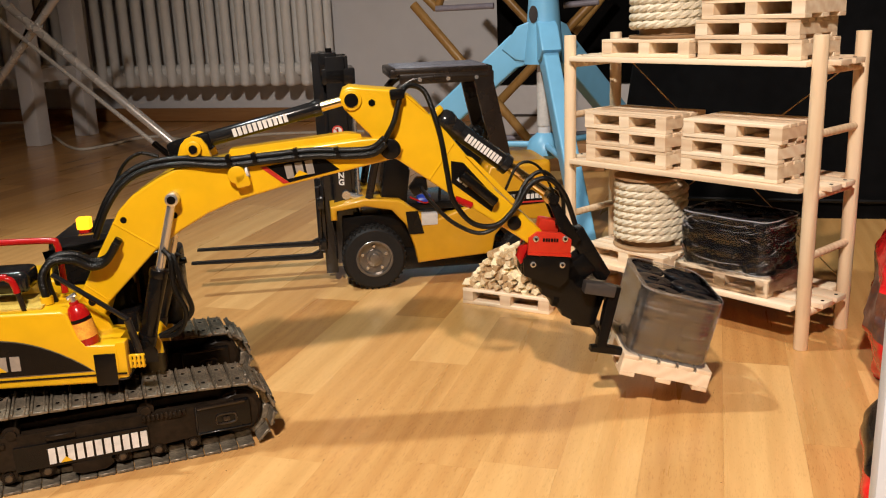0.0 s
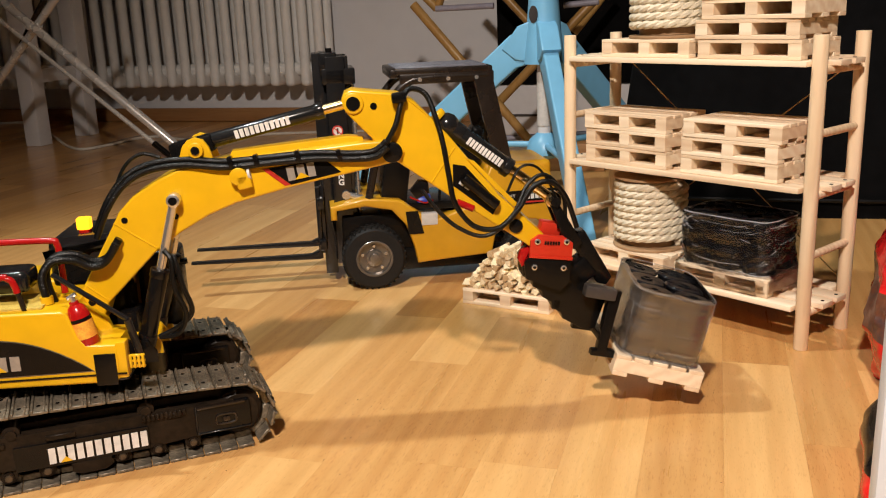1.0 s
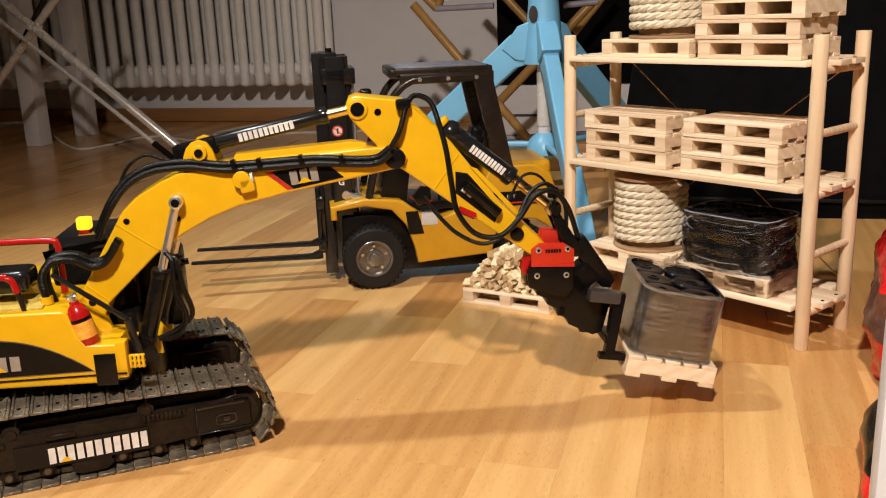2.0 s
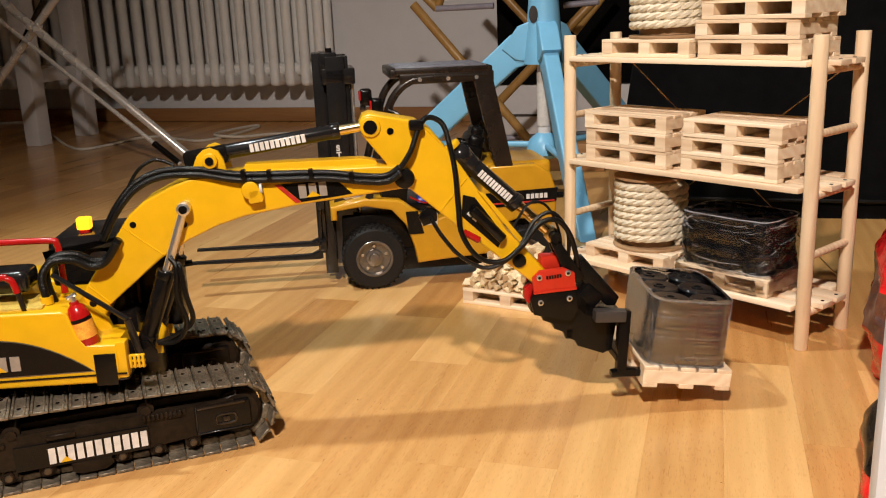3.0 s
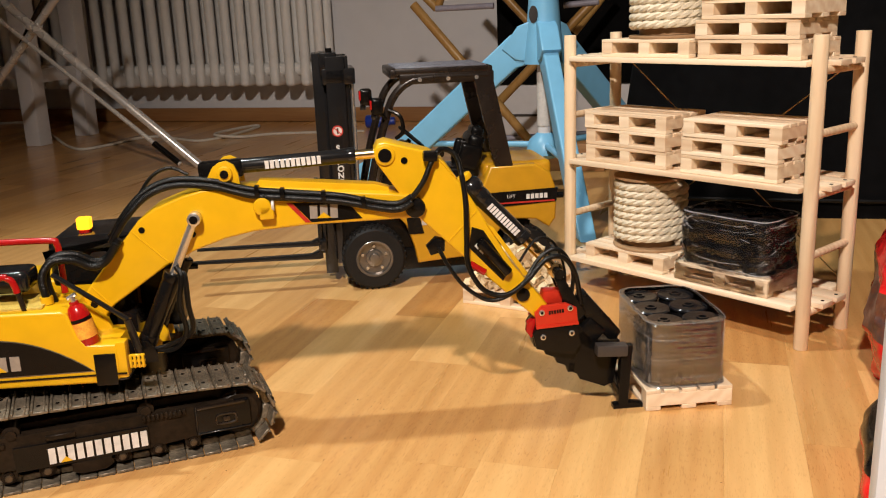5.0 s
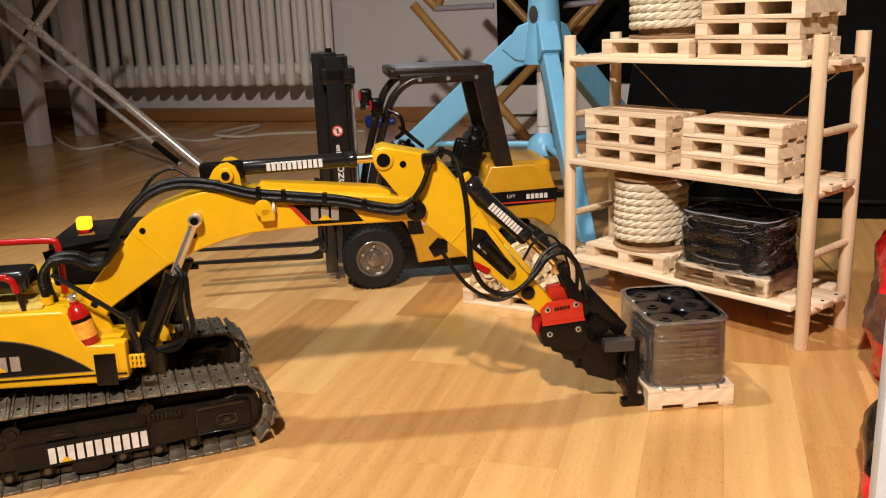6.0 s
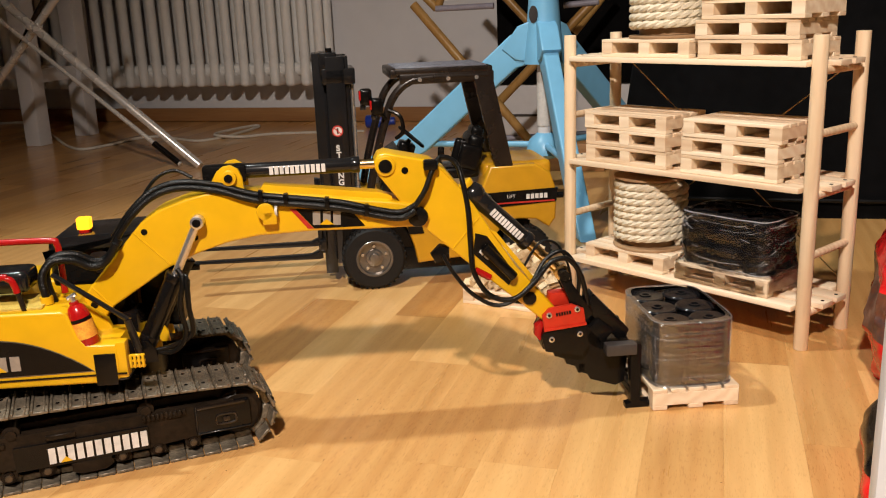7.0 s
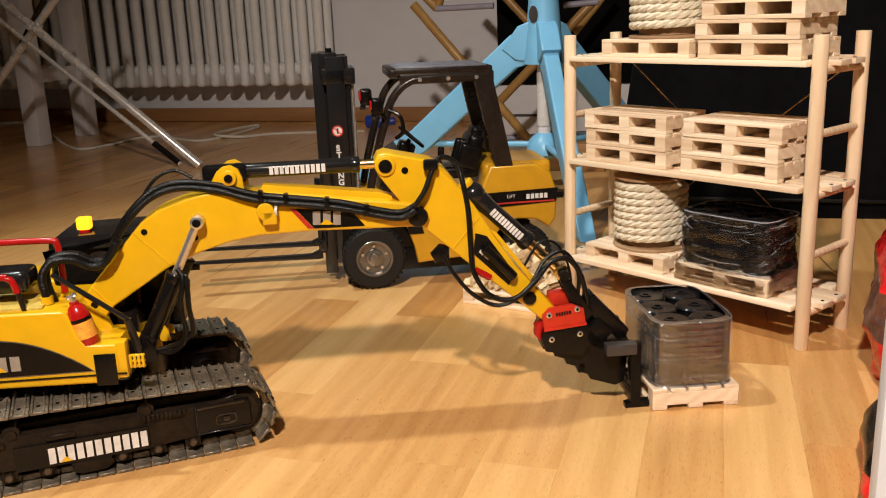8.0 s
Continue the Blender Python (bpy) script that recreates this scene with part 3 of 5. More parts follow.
def wheel(parent, at, r, width, rim_r, side=-1):
    w = part("wheel", lathe([(rim_r, -width / 2), (r * 0.9, -width / 2), (r * 0.97, -width / 2 + 0.003), (r * 0.985, -width / 4), (r * 0.985, width / 4),
                             (r * 0.97, width / 2 - 0.003), (r * 0.9, width / 2), (rim_r, width / 2)], 48, "Y"), RUBBER, parent, "black rubber tyre", pose(*at))
    lugs = []
    for i in range(34):
        a = i * 360 / 34
        for sy in (-1, 1):
            lugs.append(moved(box(0.0026, width * 0.42, 0.0024, (0, sy * width * 0.23, r * 0.984), 0.0006, 1, (0, 0, sy * 18)), pose(0, 0, 0, 0, a + sy * 2.5, 0)))
    part("tread", join(*lugs), RUBBER, w)
    y = side * width / 2
    rim = part("rim", lathe([(rim_r, -y * 0.4), (rim_r * 1.03, y), (rim_r * 1.0, y * 1.06), (rim_r * 0.9, y * 1.04), (rim_r * 0.86, y * 0.55), (rim_r * 0.5, y * 0.5),
                             (rim_r * 0.46, y * 0.75), (rim_r * 0.3, y * 0.8), (rim_r * 0.28, y * 1.0), (rim_r * 0.14, y * 1.05), (0, y * 1.05)], 40, "Y")
               if side < 0 else lathe([(rim_r, -y), (rim_r, y), (0, y)], 24, "Y"), RIM, w, "grey steel wheel rim")
    if side < 0:
        bolts = [rod((rim_r * 0.68 * math.cos(a), y * 0.45, rim_r * 0.68 * math.sin(a)), (rim_r * 0.68 * math.cos(a), y * 0.72, rim_r * 0.68 * math.sin(a)), rim_r * 0.085, n=10)
                 for a in [radians(90 + 72 * k) for k in range(5)]]
        for b in bolts:
            part("wheel_bolt", b, CHROME, w)
    return w


def forklift():
    f = thing("toy_forklift", "yellow toy forklift truck with black mast and roof guard", "toy forklift", TRUCK)
    wy = 0.135
    r = 0.0415
    for y, s in ((0.014, -1), (wy - 0.014, 1)):
        wheel(f, (0.0085, y, r), r, 0.028, 0.0235, s)
    for y, s in ((0.016, -1), (wy - 0.016, 1)):
        wheel(f, (0.212, y, 0.034), 0.034, 0.024, 0.018, s)
    # chassis
    arch = [(-0.036, 0.094), (-0.036, 0.106), (0.0, 0.11), (0.034, 0.103), (0.052, 0.082), (0.062, 0.052), (0.066, 0.03), (0.165, 0.036), (0.17, 0.06), (0.182, 0.074), (0.2, 0.08), (0.225, 0.078), (0.243, 0.066), (0.252, 0.078), (0.254, 0.115), (0.245, 0.14), (0.225, 0.152), (0.165, 0.152), (0.155, 0.128), (0.15, 0.105)]
    part("chassis", profile(arch + [(0.085, 0.085), (0.07, 0.098), (0.045, 0.116), (0.0, 0.121), (-0.044, 0.112), (-0.044, 0.094)], 0.006, wy - 0.006, 0.0035, 3), YELLOW_W, f)
    part("hood", box(0.092, 0.1, 0.075, (0.204, wy / 2, 0.117), 0.009, 4), YELLOW_W, f)
    part("underframe", box(0.16, 0.09, 0.03, (0.115, wy / 2, 0.032), 0.003), BLACK, f)
    part("inner_box", box(0.1, 0.085, 0.05, (0.02, wy / 2, 0.07), 0.004), BLACK, f)
    stripe = part("side_stripe", profile([(0.158, 0.097), (0.2525, 0.101), (0.2545, 0.119), (0.158, 0.117)], 0.0045, 0.0075), BLACK, f, "black stripe decal with bars in place of the name")
    part("stripe_line", box(0.09, 0.0006, 0.002, (0.205, 0.0042, 0.1025)), DECAL_RED, stripe)
    part("maker_mark", moved(brand_bars(0.03, 0.0065, 5), pose(0.211, 0.0042, 0.1065)), DECAL_WHITE, stripe)
    part("lettering", moved(letters("LIFT", 0.0062, 0.0001), pose(0.186, 0.0044, 0.109)), DECAL_WHITE, stripe)
    part("step_plate", profile([(0.055, 0.07), (0.075, 0.07), (0.068, 0.1), (0.052, 0.1)], 0.0045, 0.0075), BLACK, f)
    part("grey_step", box(0.022, 0.012, 0.016, (0.083, 0.011, 0.088), 0.002), PAPER, f, "pale grey step")
    part("battery", rod((0.07, 0.03, 0.108), (0.088, 0.03, 0.108), 0.009, n=16, r_edge=0.002), BLUE_DEEP, f, "blue wrapped cell")
    part("red_wire", tube([(0.06, 0.02, 0.116), (0.07, 0.014, 0.112), (0.08, 0.016, 0.108), (0.09, 0.02, 0.11)], 0.0012, 6, 5), RED_GLOSS, f)
    # dash and floor of the cab
    part("floor_plate", box(0.1, 0.1, 0.01, (0.09, wy / 2, 0.103), 0.002), BLACK, f)
    part("dash", profile([(0.02, 0.105), (0.055, 0.105), (0.062, 0.15), (0.05, 0.178), (0.03, 0.165)], 0.02, wy - 0.02, 0.003), BLACK, f)
    part("steering_column", rod((0.05, 0.06, 0.165), (0.068, 0.06, 0.186), 0.003, n=10), BLACK, f)
    ring = [(0.02 * math.cos(a), 0.02 * math.sin(a), 0) for a in [2 * math.pi * k / 16 for k in range(17)]]
    part("steering_wheel", moved(join(tube(ring, 0.0022, 8, 3), rod((-0.02, 0, 0), (0.02, 0, 0), 0.0015, n=6), rod((0, -0.02, 0), (0, 0.02, 0), 0.0015, n=6)), pose(0.07, 0.06, 0.189, 0, 42, 0)), BLACK, f)
    seat = part("seat", box(0.05, 0.055, 0.016, (0.13, wy / 2 - 0.01, 0.142), 0.006, 3), BLACK, f)
    part("backrest", join(box(0.022, 0.055, 0.046, (0.15, wy / 2 - 0.01, 0.168), 0.0095, 4, (0, 12, 0)), box(0.03, 0.012, 0.034, (0.143, wy / 2 - 0.034, 0.162), 0.0055, 3, (0, 16, 0)),
                          box(0.03, 0.012, 0.034, (0.143, wy / 2 + 0.014, 0.162), 0.0055, 3, (0, 16, 0)), box(0.017, 0.034, 0.018, (0.156, wy / 2 - 0.01, 0.191), 0.007, 4, (0, 14, 0))), BLACK, seat)
    part("lever", join(rod((0.1, 0.03, 0.105), (0.104, 0.03, 0.168), 0.0018, n=8), rod((0.104, 0.03, 0.165), (0.105, 0.03, 0.178), 0.0042, n=12, r_edge=0.0015)), BLACK, f)
    part("dash_column", box(0.022, 0.03, 0.07, (0.052, 0.062, 0.15), 0.005, 3, (0, 22, 0)), BLACK, f)
    # roof guard
    for y in (0.012, wy - 0.012):
        bar = [(0.006, y, 0.118), (0.018, y, 0.17), (0.034, y, 0.222), (0.044, y, 0.246), (0.062, y, 0.263), (0.09, y, 0.269), (0.165, y, 0.269)]
        part("front_pillar", tube(bar, 0.0052, 10, 6), STEEL_GREY, f, "dark steel roof pillar")
        part("rear_pillar", profile([(0.147, 0.266), (0.171, 0.268), (0.196, 0.15), (0.172, 0.15)], y - 0.005, y + 0.005, 0.0015), STEEL_GREY, f, "dark steel roof pillar")
        part("roof_rail", box(0.12, 0.009, 0.013, (0.113, y, 0.268), 0.002), STEEL_GREY, f)
        for k in range(3):
            part("rivet", rod((0.078 + 0.036 * k, y - 0.0045, 0.267), (0.078 + 0.036 * k, y - 0.0062, 0.267), 0.0026, n=12), CHROME, f)
    roof = part("roof_frame", join(box(0.12, 0.008, 0.008, (0.108, 0.012, 0.277), 0.002), box(0.12, 0.008, 0.008, (0.108, wy - 0.012, 0.277), 0.002),
                                   box(0.012, wy - 0.02, 0.012, (0.047, wy / 2, 0.275), 0.003), box(0.012, wy - 0.02, 0.01, (0.166, wy / 2, 0.276), 0.003),
                                   box(0.006, wy - 0.02, 0.008, (0.1, wy / 2, 0.276), 0.002)), STEEL_GREY, f)
    for k in range(11):
        part("roof_slat", box(0.116, 0.0055, 0.003, (0.107, 0.02 + k * 0.0095, 0.281), 0.0008, 1), SLATE, roof)
    for x, y, z in ((0.009, 0.004, 0.2495), (0.0215, -0.003, 0.238)):
        lamp_ = part("work_light", join(box(0.015, 0.016, 0.021, (x, y, z), 0.005, 3), rod((x + 0.004, y + 0.004, z - 0.009), (x + 0.012, y + 0.012, z - 0.018), 0.0024, n=10)), BLACK, f)
        part("lens", box(0.003, 0.011, 0.0115, (x - 0.0072, y - 0.001, z + 0.002), 0.001), RED_GLOSS, lamp_, "red lamp lens")
        part("lamp_cap", box(0.007, 0.007, 0.007, (x - 0.004, y, z - 0.0125), 0.002), BLACK_GLOSS, lamp_)
    part("grab_handle", tube([(0.036, 0.004, 0.232), (0.05, -0.002, 0.224), (0.053, -0.002, 0.205), (0.044, 0.002, 0.196)], 0.0026, 8, 6), BLACK, f)
    # mast
    mx, mz = -0.038, 0.298
    for y in (0.04, wy - 0.04):
        part("mast_rail", join(box(0.024, 0.02, mz - 0.03, (mx + 0.012, y, 0.016 + mz / 2), 0.001), box(0.006, 0.012, mz - 0.03, (mx + 0.026, y + 0.003, 0.016 + mz / 2), 0.001)), BLACK_GLOSS, f)
        part("inner_rail", box(0.016, 0.008, 0.29, (mx - 0.008, y + (0.012 if y < 0.07 else -0.012), 0.158), 0.001), BLACK_GLOSS, f)
        part("lift_rod", rod((mx + 0.033, y + 0.004, 0.05), (mx + 0.033, y + 0.004, 0.28), 0.0026, n=12), CHROME, f, "chrome lift rod")
        part("tilt_cylinder", rod((-0.018, y - 0.012, 0.122), (0.03, y - 0.012, 0.108), 0.0045, n=14), CHROME, f, "chrome tilt rod")
        part("tilt_eye", rod((-0.022, y - 0.017, 0.123), (-0.022, y - 0.007, 0.123), 0.0055, n=16), CHROME, f)
    part("mast_crosshead", box(0.042, 0.075, 0.02, (mx + 0.016, wy / 2, 0.274), 0.002), BLACK_GLOSS, f)
    part("mast_cap", box(0.022, 0.07, 0.028, (mx + 0.004, wy / 2, 0.29), 0.002), BLACK_GLOSS, f)
    part("cap_knob", rod((mx + 0.006, 0.045, 0.304), (mx + 0.006, 0.045, 0.309), 0.004, n=12), BLACK, f)
    part("carriage", join(box(0.008, 0.1, 0.014, (mx - 0.018, wy / 2, 0.06), 0.001), box(0.008, 0.1, 0.014, (mx - 0.018, wy / 2, 0.115), 0.001), box(0.006, 0.008, 0.09, (mx - 0.016, 0.04, 0.09), 0.001), box(0.006, 0.008, 0.09, (mx - 0.016, wy - 0.04, 0.09), 0.001)), BLACK_GLOSS, f)
    for y in (0.03, 0.098):
        part("fork", join(profile([(mx - 0.024, 0.135), (mx - 0.019, 0.135), (mx - 0.019, 0.041), (mx - 0.028, 0.0405), (mx - 0.188, 0.045), (mx - 0.188, 0.047), (mx - 0.034, 0.0465), (mx - 0.024, 0.051)], y - 0.0065, y + 0.0065, 0.0008)), BLACK_GLOSS, f, "black steel fork")
    # mast lettering
    sign = part("warning_sign", moved(rod((0, 0, 0), (0, -0.0004, 0), 0.0072, n=28), pose(mx + 0.0105, 0.0298, 0.206)), DECAL_WHITE, f, "round red and white prohibition sign")
    part("sign_ring", moved(join(lathe([(0.0056, -0.0003), (0.0056, 0.0003), (0.0072, 0.0003), (0.0072, -0.0003), (0.0056, -0.0003)], 28, "Y"), box(0.0012, 0.0006, 0.013, (0, 0, 0), 0, turn=(0, -45, 0))), pose(mx + 0.0105, 0.0292, 0.206)), DECAL_RED, sign)
    part("sign_mark", box(0.002, 0.0004, 0.007, (mx + 0.0105, 0.0292, 0.206)), BLACK, sign)
    for i, ch in enumerate("STRONG"):
        part("mast_letter", moved(letters(ch, 0.0105, 0.0001, bold=0.0004), pose(mx + 0.0072, 0.0296, 0.1805 - i * 0.0089)), DECAL_WHITE, f, "white capital letter on the mast")
    part("tow_pin", rod((0.25, wy / 2 - 0.045, 0.105), (0.266, wy / 2 - 0.045, 0.105), 0.004, n=12), BLACK, f)
    return f


forklift()

# ---- excavator: x forward along the arm, y to the far side ----
DIGGER = pose(-0.4983, 0.6113, 0, 0, 0, 22)
digger = thing("toy_excavator", "yellow toy excavator on black steel tracks with pallet forks", "toy excavator", DIGGER)
UNDER = pose(0, 0, 0, 0, 0, 16)    # the tracks stand turned against the upper body


def track_path(n):
    """Points round the track: place along, height and turn, evenly spaced."""
    f, rf, b, rb = (0.104, 0.030), 0.0235, (-0.152, 0.033), 0.0265
    top_a, top_b = (b[0], b[1] + rb), (f[0], f[1] + rf)
    bot_a, bot_b = (f[0] - 0.012, 0.0058), (b[0] + 0.012, 0.0058)
    pts = []
    for k in range(41):
        t = k / 40
        pts.append((top_a[0] + (top_b[0] - top_a[0]) * t, top_a[1] + (top_b[1] - top_a[1]) * t + 0.0025 * math.sin(math.pi * t)))
    for k in range(1, 24):
        a = radians(90 - k * 180 / 24)
        pts.append((f[0] + rf * math.cos(a), f[1] + rf * math.sin(a)))
    pts.append(bot_a)
    for k in range(1, 40):
        pts.append((bot_a[0] + (bot_b[0] - bot_a[0]) * k / 40, 0.0058))
    pts.append(bot_b)
    for k in range(1, 24):
        a = radians(-90 - k * 180 / 24)
        pts.append((b[0] + rb * math.cos(a), b[1] + rb * math.sin(a)))
    pts.append(pts[0])
    run = [0]
    for p, q in zip(pts, pts[1:]):
        run.append(run[-1] + math.dist(p, q))
    out = []
    for i in range(n):
        want = (i + 0.5) / n * run[-1]
        k = max(j for j in range(len(run) - 1) if run[j] <= want)
        t = (want - run[k]) / (run[k + 1] - run[k])
        p, q = pts[k], pts[k + 1]
        out.append((p[0] + (q[0] - p[0]) * t, p[1] + (q[1] - p[1]) * t, math.degrees(math.atan2(q[1] - p[1], q[0] - p[0]))))
    return out, run[-1]


TW = 0.05
SHOES = 48


def shoe_mesh(step):
    s = [box(step * 0.95, TW, 0.0026, (0, 0, 0.0042), 0.0006, 1), box(0.0019, TW, 0.0026, (-step * 0.36, 0, 0.006), 0.0006, 1), box(0.0014, TW * 0.99, 0.0018, (step * 0.26, 0, 0.0058), 0.0004, 1)]
    for y in (-0.013, 0.013):
        s.append(box(step * 1.0, 0.005, 0.006, (0, y * 0.6, 0), 0.001, 1))
        s.append(rod((step * 0.28, y, 0.005), (step * 0.28, y, 0.0072), 0.0014, n=8))
    return mesh_of(join(*s), TRACK)


path, length = track_path(SHOES)
SHOE = shoe_mesh(length / SHOES)
# flat black disc that paints the shade inside a shoe's bolt hole
HOLE_DISC = mesh_of(rod((0, 0, 0), (0, 0, 0.0003), 0.0017, n=8), BLACK)
for name_y, ahead in ((-0.051, 0.0), (0.083, 0.003)):
    tr = part("track_frame", box(0.252, 0.022, 0.034, (-0.0165, 0.004, 0.0335), 0.002), DUSTY, digger, "dusty black track frame", UNDER @ pose(ahead, name_y, 0))
    part("side_plate", profile([(-0.14, 0.02), (0.02, 0.014), (0.098, 0.018), (0.1, 0.043), (0.02, 0.0445), (-0.14, 0.047)], -0.019, -0.004, 0.001), DUSTY, tr)
    part("idler_guard", box(0.046, 0.008, 0.024, (0.09, -0.0165, 0.0305), 0.002), BLACK, tr)
    ring = [(0.0925 + x, -0.0208, 0.0285 + z) for x, z in superellipse(0.0082, 0.0042, 4, 20)]
    part("idler_slot", join(tube(ring + ring[:1], 0.0011, 6, 1), box(0.006, 0.003, 0.0045, (0.0925, -0.0208, 0.0285), 0.001)), STEEL_GREY, tr, "worn slot with a raised rim")
    part("guard_edge", join(box(0.0016, 0.002, 0.026, (0.0685, -0.0203, 0.0305), 0.0006, 1), box(0.045, 0.002, 0.0014, (0.09, -0.0203, 0.0185), 0.0005, 1)), BLACK_GLOSS, tr)
    for x0, w in ((0.052, 0.012), (-0.035, 0.022), (-0.085, 0.02), (-0.122, 0.016)):
        part("side_cover", box(w, 0.002, 0.0045, (x0, -0.0198, 0.0395), 0.0006, 1), DUSTY, tr)
    part("roller_guard", profile([(-0.03, 0.0085), (-0.024, 0.0055), (-0.006, 0.0055), (0.0, 0.0085), (0.0, 0.0155), (-0.03, 0.0155)], -0.0225, -0.0185, 0.0006), DUSTY, tr, "dusty roller guard plate")
    part("top_lip", box(0.04, 0.003, 0.0025, (0.089, -0.0208, 0.0415), 0.001), STEEL_GREY, tr)
    for k in range(10):
        part("frame_rib", box(0.0022, 0.003, 0.005, (0.028 + k * 0.0035, -0.0205, 0.0415), 0.0005, 1), DUSTY, tr)
    part("front_idler", lathe([(0, -0.016), (0.016, -0.016), (0.0195, -0.013), (0.0195, 0.013), (0.016, 0.016), (0, 0.016)], 36, "Y"), DUSTY, tr, m=pose(0.104, 0, 0.030))
    part("rear_sprocket", lathe([(0, -0.008), (0.024, -0.008), (0.024, 0.008), (0, 0.008)], 18, "Y"), DUSTY, tr, m=pose(-0.152, 0, 0.033))
    roller = mesh_of(join(rod((0, -0.016, 0), (0, 0.016, 0), 0.0068, n=18, r_edge=0.001), rod((0, -0.019, 0), (0, -0.016, 0), 0.004, n=12)), DUSTY)
    bolt_cap = mesh_of(rod((0, -0.0012, 0), (0, 0.0012, 0), 0.003, n=12, r_edge=0.0006), ROLLER)
    for k in range(8):
        part("track_roller", roller, None, tr, m=pose(0.064 - k * 0.028, -0.001, 0.0125))
        part("roller_bolt", bolt_cap, None, tr, m=pose(0.064 - k * 0.028, -0.0205, 0.0125))
    for x in (0.03, -0.07):
        part("carrier_roller", roller, None, tr, m=pose(x, -0.001, 0.047))
    for x, z, turn in path:
        part("track_shoe", SHOE, None, tr, m=pose(x, 0, z, 0, -turn, 0))
        if z > 0.012:
            for y in (-0.0125, 0.0125):
                part("shoe_hole", HOLE_DISC, None, tr, m=pose(x, 0, z, 0, -turn, 0) @ pose(-length / SHOES * 0.04, y, 0.00545))
    if name_y < 0:
        plate = part("name_plate", profile([(-0.07, 0.0165), (0.03, 0.0155), (0.03, 0.0345), (-0.07, 0.0365)], -0.0215, -0.0188), BLACK, tr, "black plate with white bars in place of the maker's name")
        part("brand_mark", moved(brand_bars(0.076, 0.0132, 11), pose(-0.0465, -0.0219, 0.0185, 0, 0, 0)), DECAL_WHITE, plate)
        part("maker_triangle", profile([(-0.0375, 0.0188), (-0.029, 0.0188), (-0.0333, 0.0232)], -0.0229, -0.0222), YELLOW, plate)

# slew ring and upper body
part("slew_ring", rod((0, 0.03, 0.05), (0, 0.03, 0.077), 0.05, n=40), BLACK, digger)
upper = part("upper_frame", box(0.27, 0.165, 0.012, (-0.095, 0.02, 0.082), 0.003), BLACK, digger, "black upper deck frame")
Y0 = -0.067
part("side_panel", profile([(-0.22, 0.079), (0.03, 0.077), (0.034, 0.08), (0.0355, 0.096), (0.034, 0.1085), (0.012, 0.1095), (0.006, 0.116), (0.0, 0.136), (-0.004, 0.1385), (-0.22, 0.139)], Y0, Y0 + 0.05, 0.0025, 3), YELLOW, upper, "yellow body side panel")
part("far_panel", profile([(-0.22, 0.079), (0.03, 0.077), (0.03, 0.13), (-0.22, 0.139)], 0.045, 0.1, 0.003, 3), YELLOW, upper, "yellow body side panel")
part("engine_deck", box(0.17, 0.06, 0.05, (-0.135, 0.015, 0.115), 0.004), TREAD, upper, "pale yellow engine deck")
part("tread_plate", box(0.1, 0.04, 0.002, (-0.07, Y0 + 0.028, 0.1395), 0.0005), TREAD, upper, "pale yellow tread plate")
part("panel_seam", box(0.26, 0.0012, 0.0012, (-0.09, Y0 - 0.0004, 0.0845)), BLACK, upper)
def swoosh(grow):
    top = [(x, 0.0885 + 0.029 * (1 - ((x + 0.06) / 0.074) ** 2) + grow) for x in [0.014 + 2 * grow - k * 0.0074 for k in range(11)]]
    return [(-0.2, 0.087 - grow), (0.014 + 2 * grow, 0.0885 - grow)] + top[1:] + [(-0.2, 0.1175 + grow)]


part("decal_border", profile(swoosh(0.0009), Y0 - 0.0003, Y0 + 0.001), RIM, upper, "thin grey decal border")
arc = swoosh(0.0)
sw = part("side_decal", profile(arc, Y0 - 0.0006, Y0 + 0.001), BLACK, upper, "black curved decal with bars in place of the maker's name")
part("brand_mark", moved(brand_bars(0.03, 0.012, 3), pose(-0.068, Y0 - 0.0008, 0.0925)), SILVER, sw)
part("maker_triangle", profile([(-0.062, 0.0925), (-0.05, 0.0925), (-0.056, 0.0975)], Y0 - 0.0016, Y0 - 0.0011), YELLOW, sw)
part("black_door", box(0.0165, 0.002, 0.026, (0.0245, Y0 - 0.0002, 0.0885), 0.0006), BLACK, upper)
part("front_corner", box(0.008, 0.012, 0.03, (0.037, Y0 + 0.0065, 0.095), 0.002), YELLOW, upper)
part("side_lamp", join(*[box(0.002, 0.003, 0.011, (0.044 + 0.0032 * k, Y0 + 0.0, 0.094), 0.0005, 1) for k in range(4)], *[box(0.012, 0.0025, 0.0018, (0.049, Y0 + 0.0008, 0.0895 + 0.0045 * k), 0.0004, 1) for k in range(3)]), YELLOW, upper, "yellow grid step")
for y in (-0.027,):
    part("boom_bracket", profile([(-0.022, 0.088), (0.03, 0.088), (0.02, 0.118), (-0.002, 0.135), (-0.02, 0.13)], y - 0.003, y + 0.003, 0.001), YELLOW, upper)
part("front_bulkhead", box(0.018, 0.03, 0.036, (0.03, 0.004, 0.098), 0.004), BLACK, upper)
for y in (-0.0345, -0.0145, 0.0145, 0.0345):
    part("cylinder_bracket", profile([(0.02, 0.08), (0.058, 0.08), (0.057, 0.09), (0.051, 0.0985), (0.042, 0.098), (0.026, 0.104)], y - 0.0016, y + 0.0016, 0.0006), YELLOW if y > -0.03 else BLACK, upper)
# added black block that keeps the gap by the boom dark
part("pump_block", box(0.036, 0.036, 0.07, (0.05, 0.05, 0.122), 0.006, 3), BLACK, upper, "black filler block in the gap by the boom")
part("valve_bank", box(0.03, 0.05, 0.04, (0.012, 0.03, 0.115), 0.005), BLACK, upper)
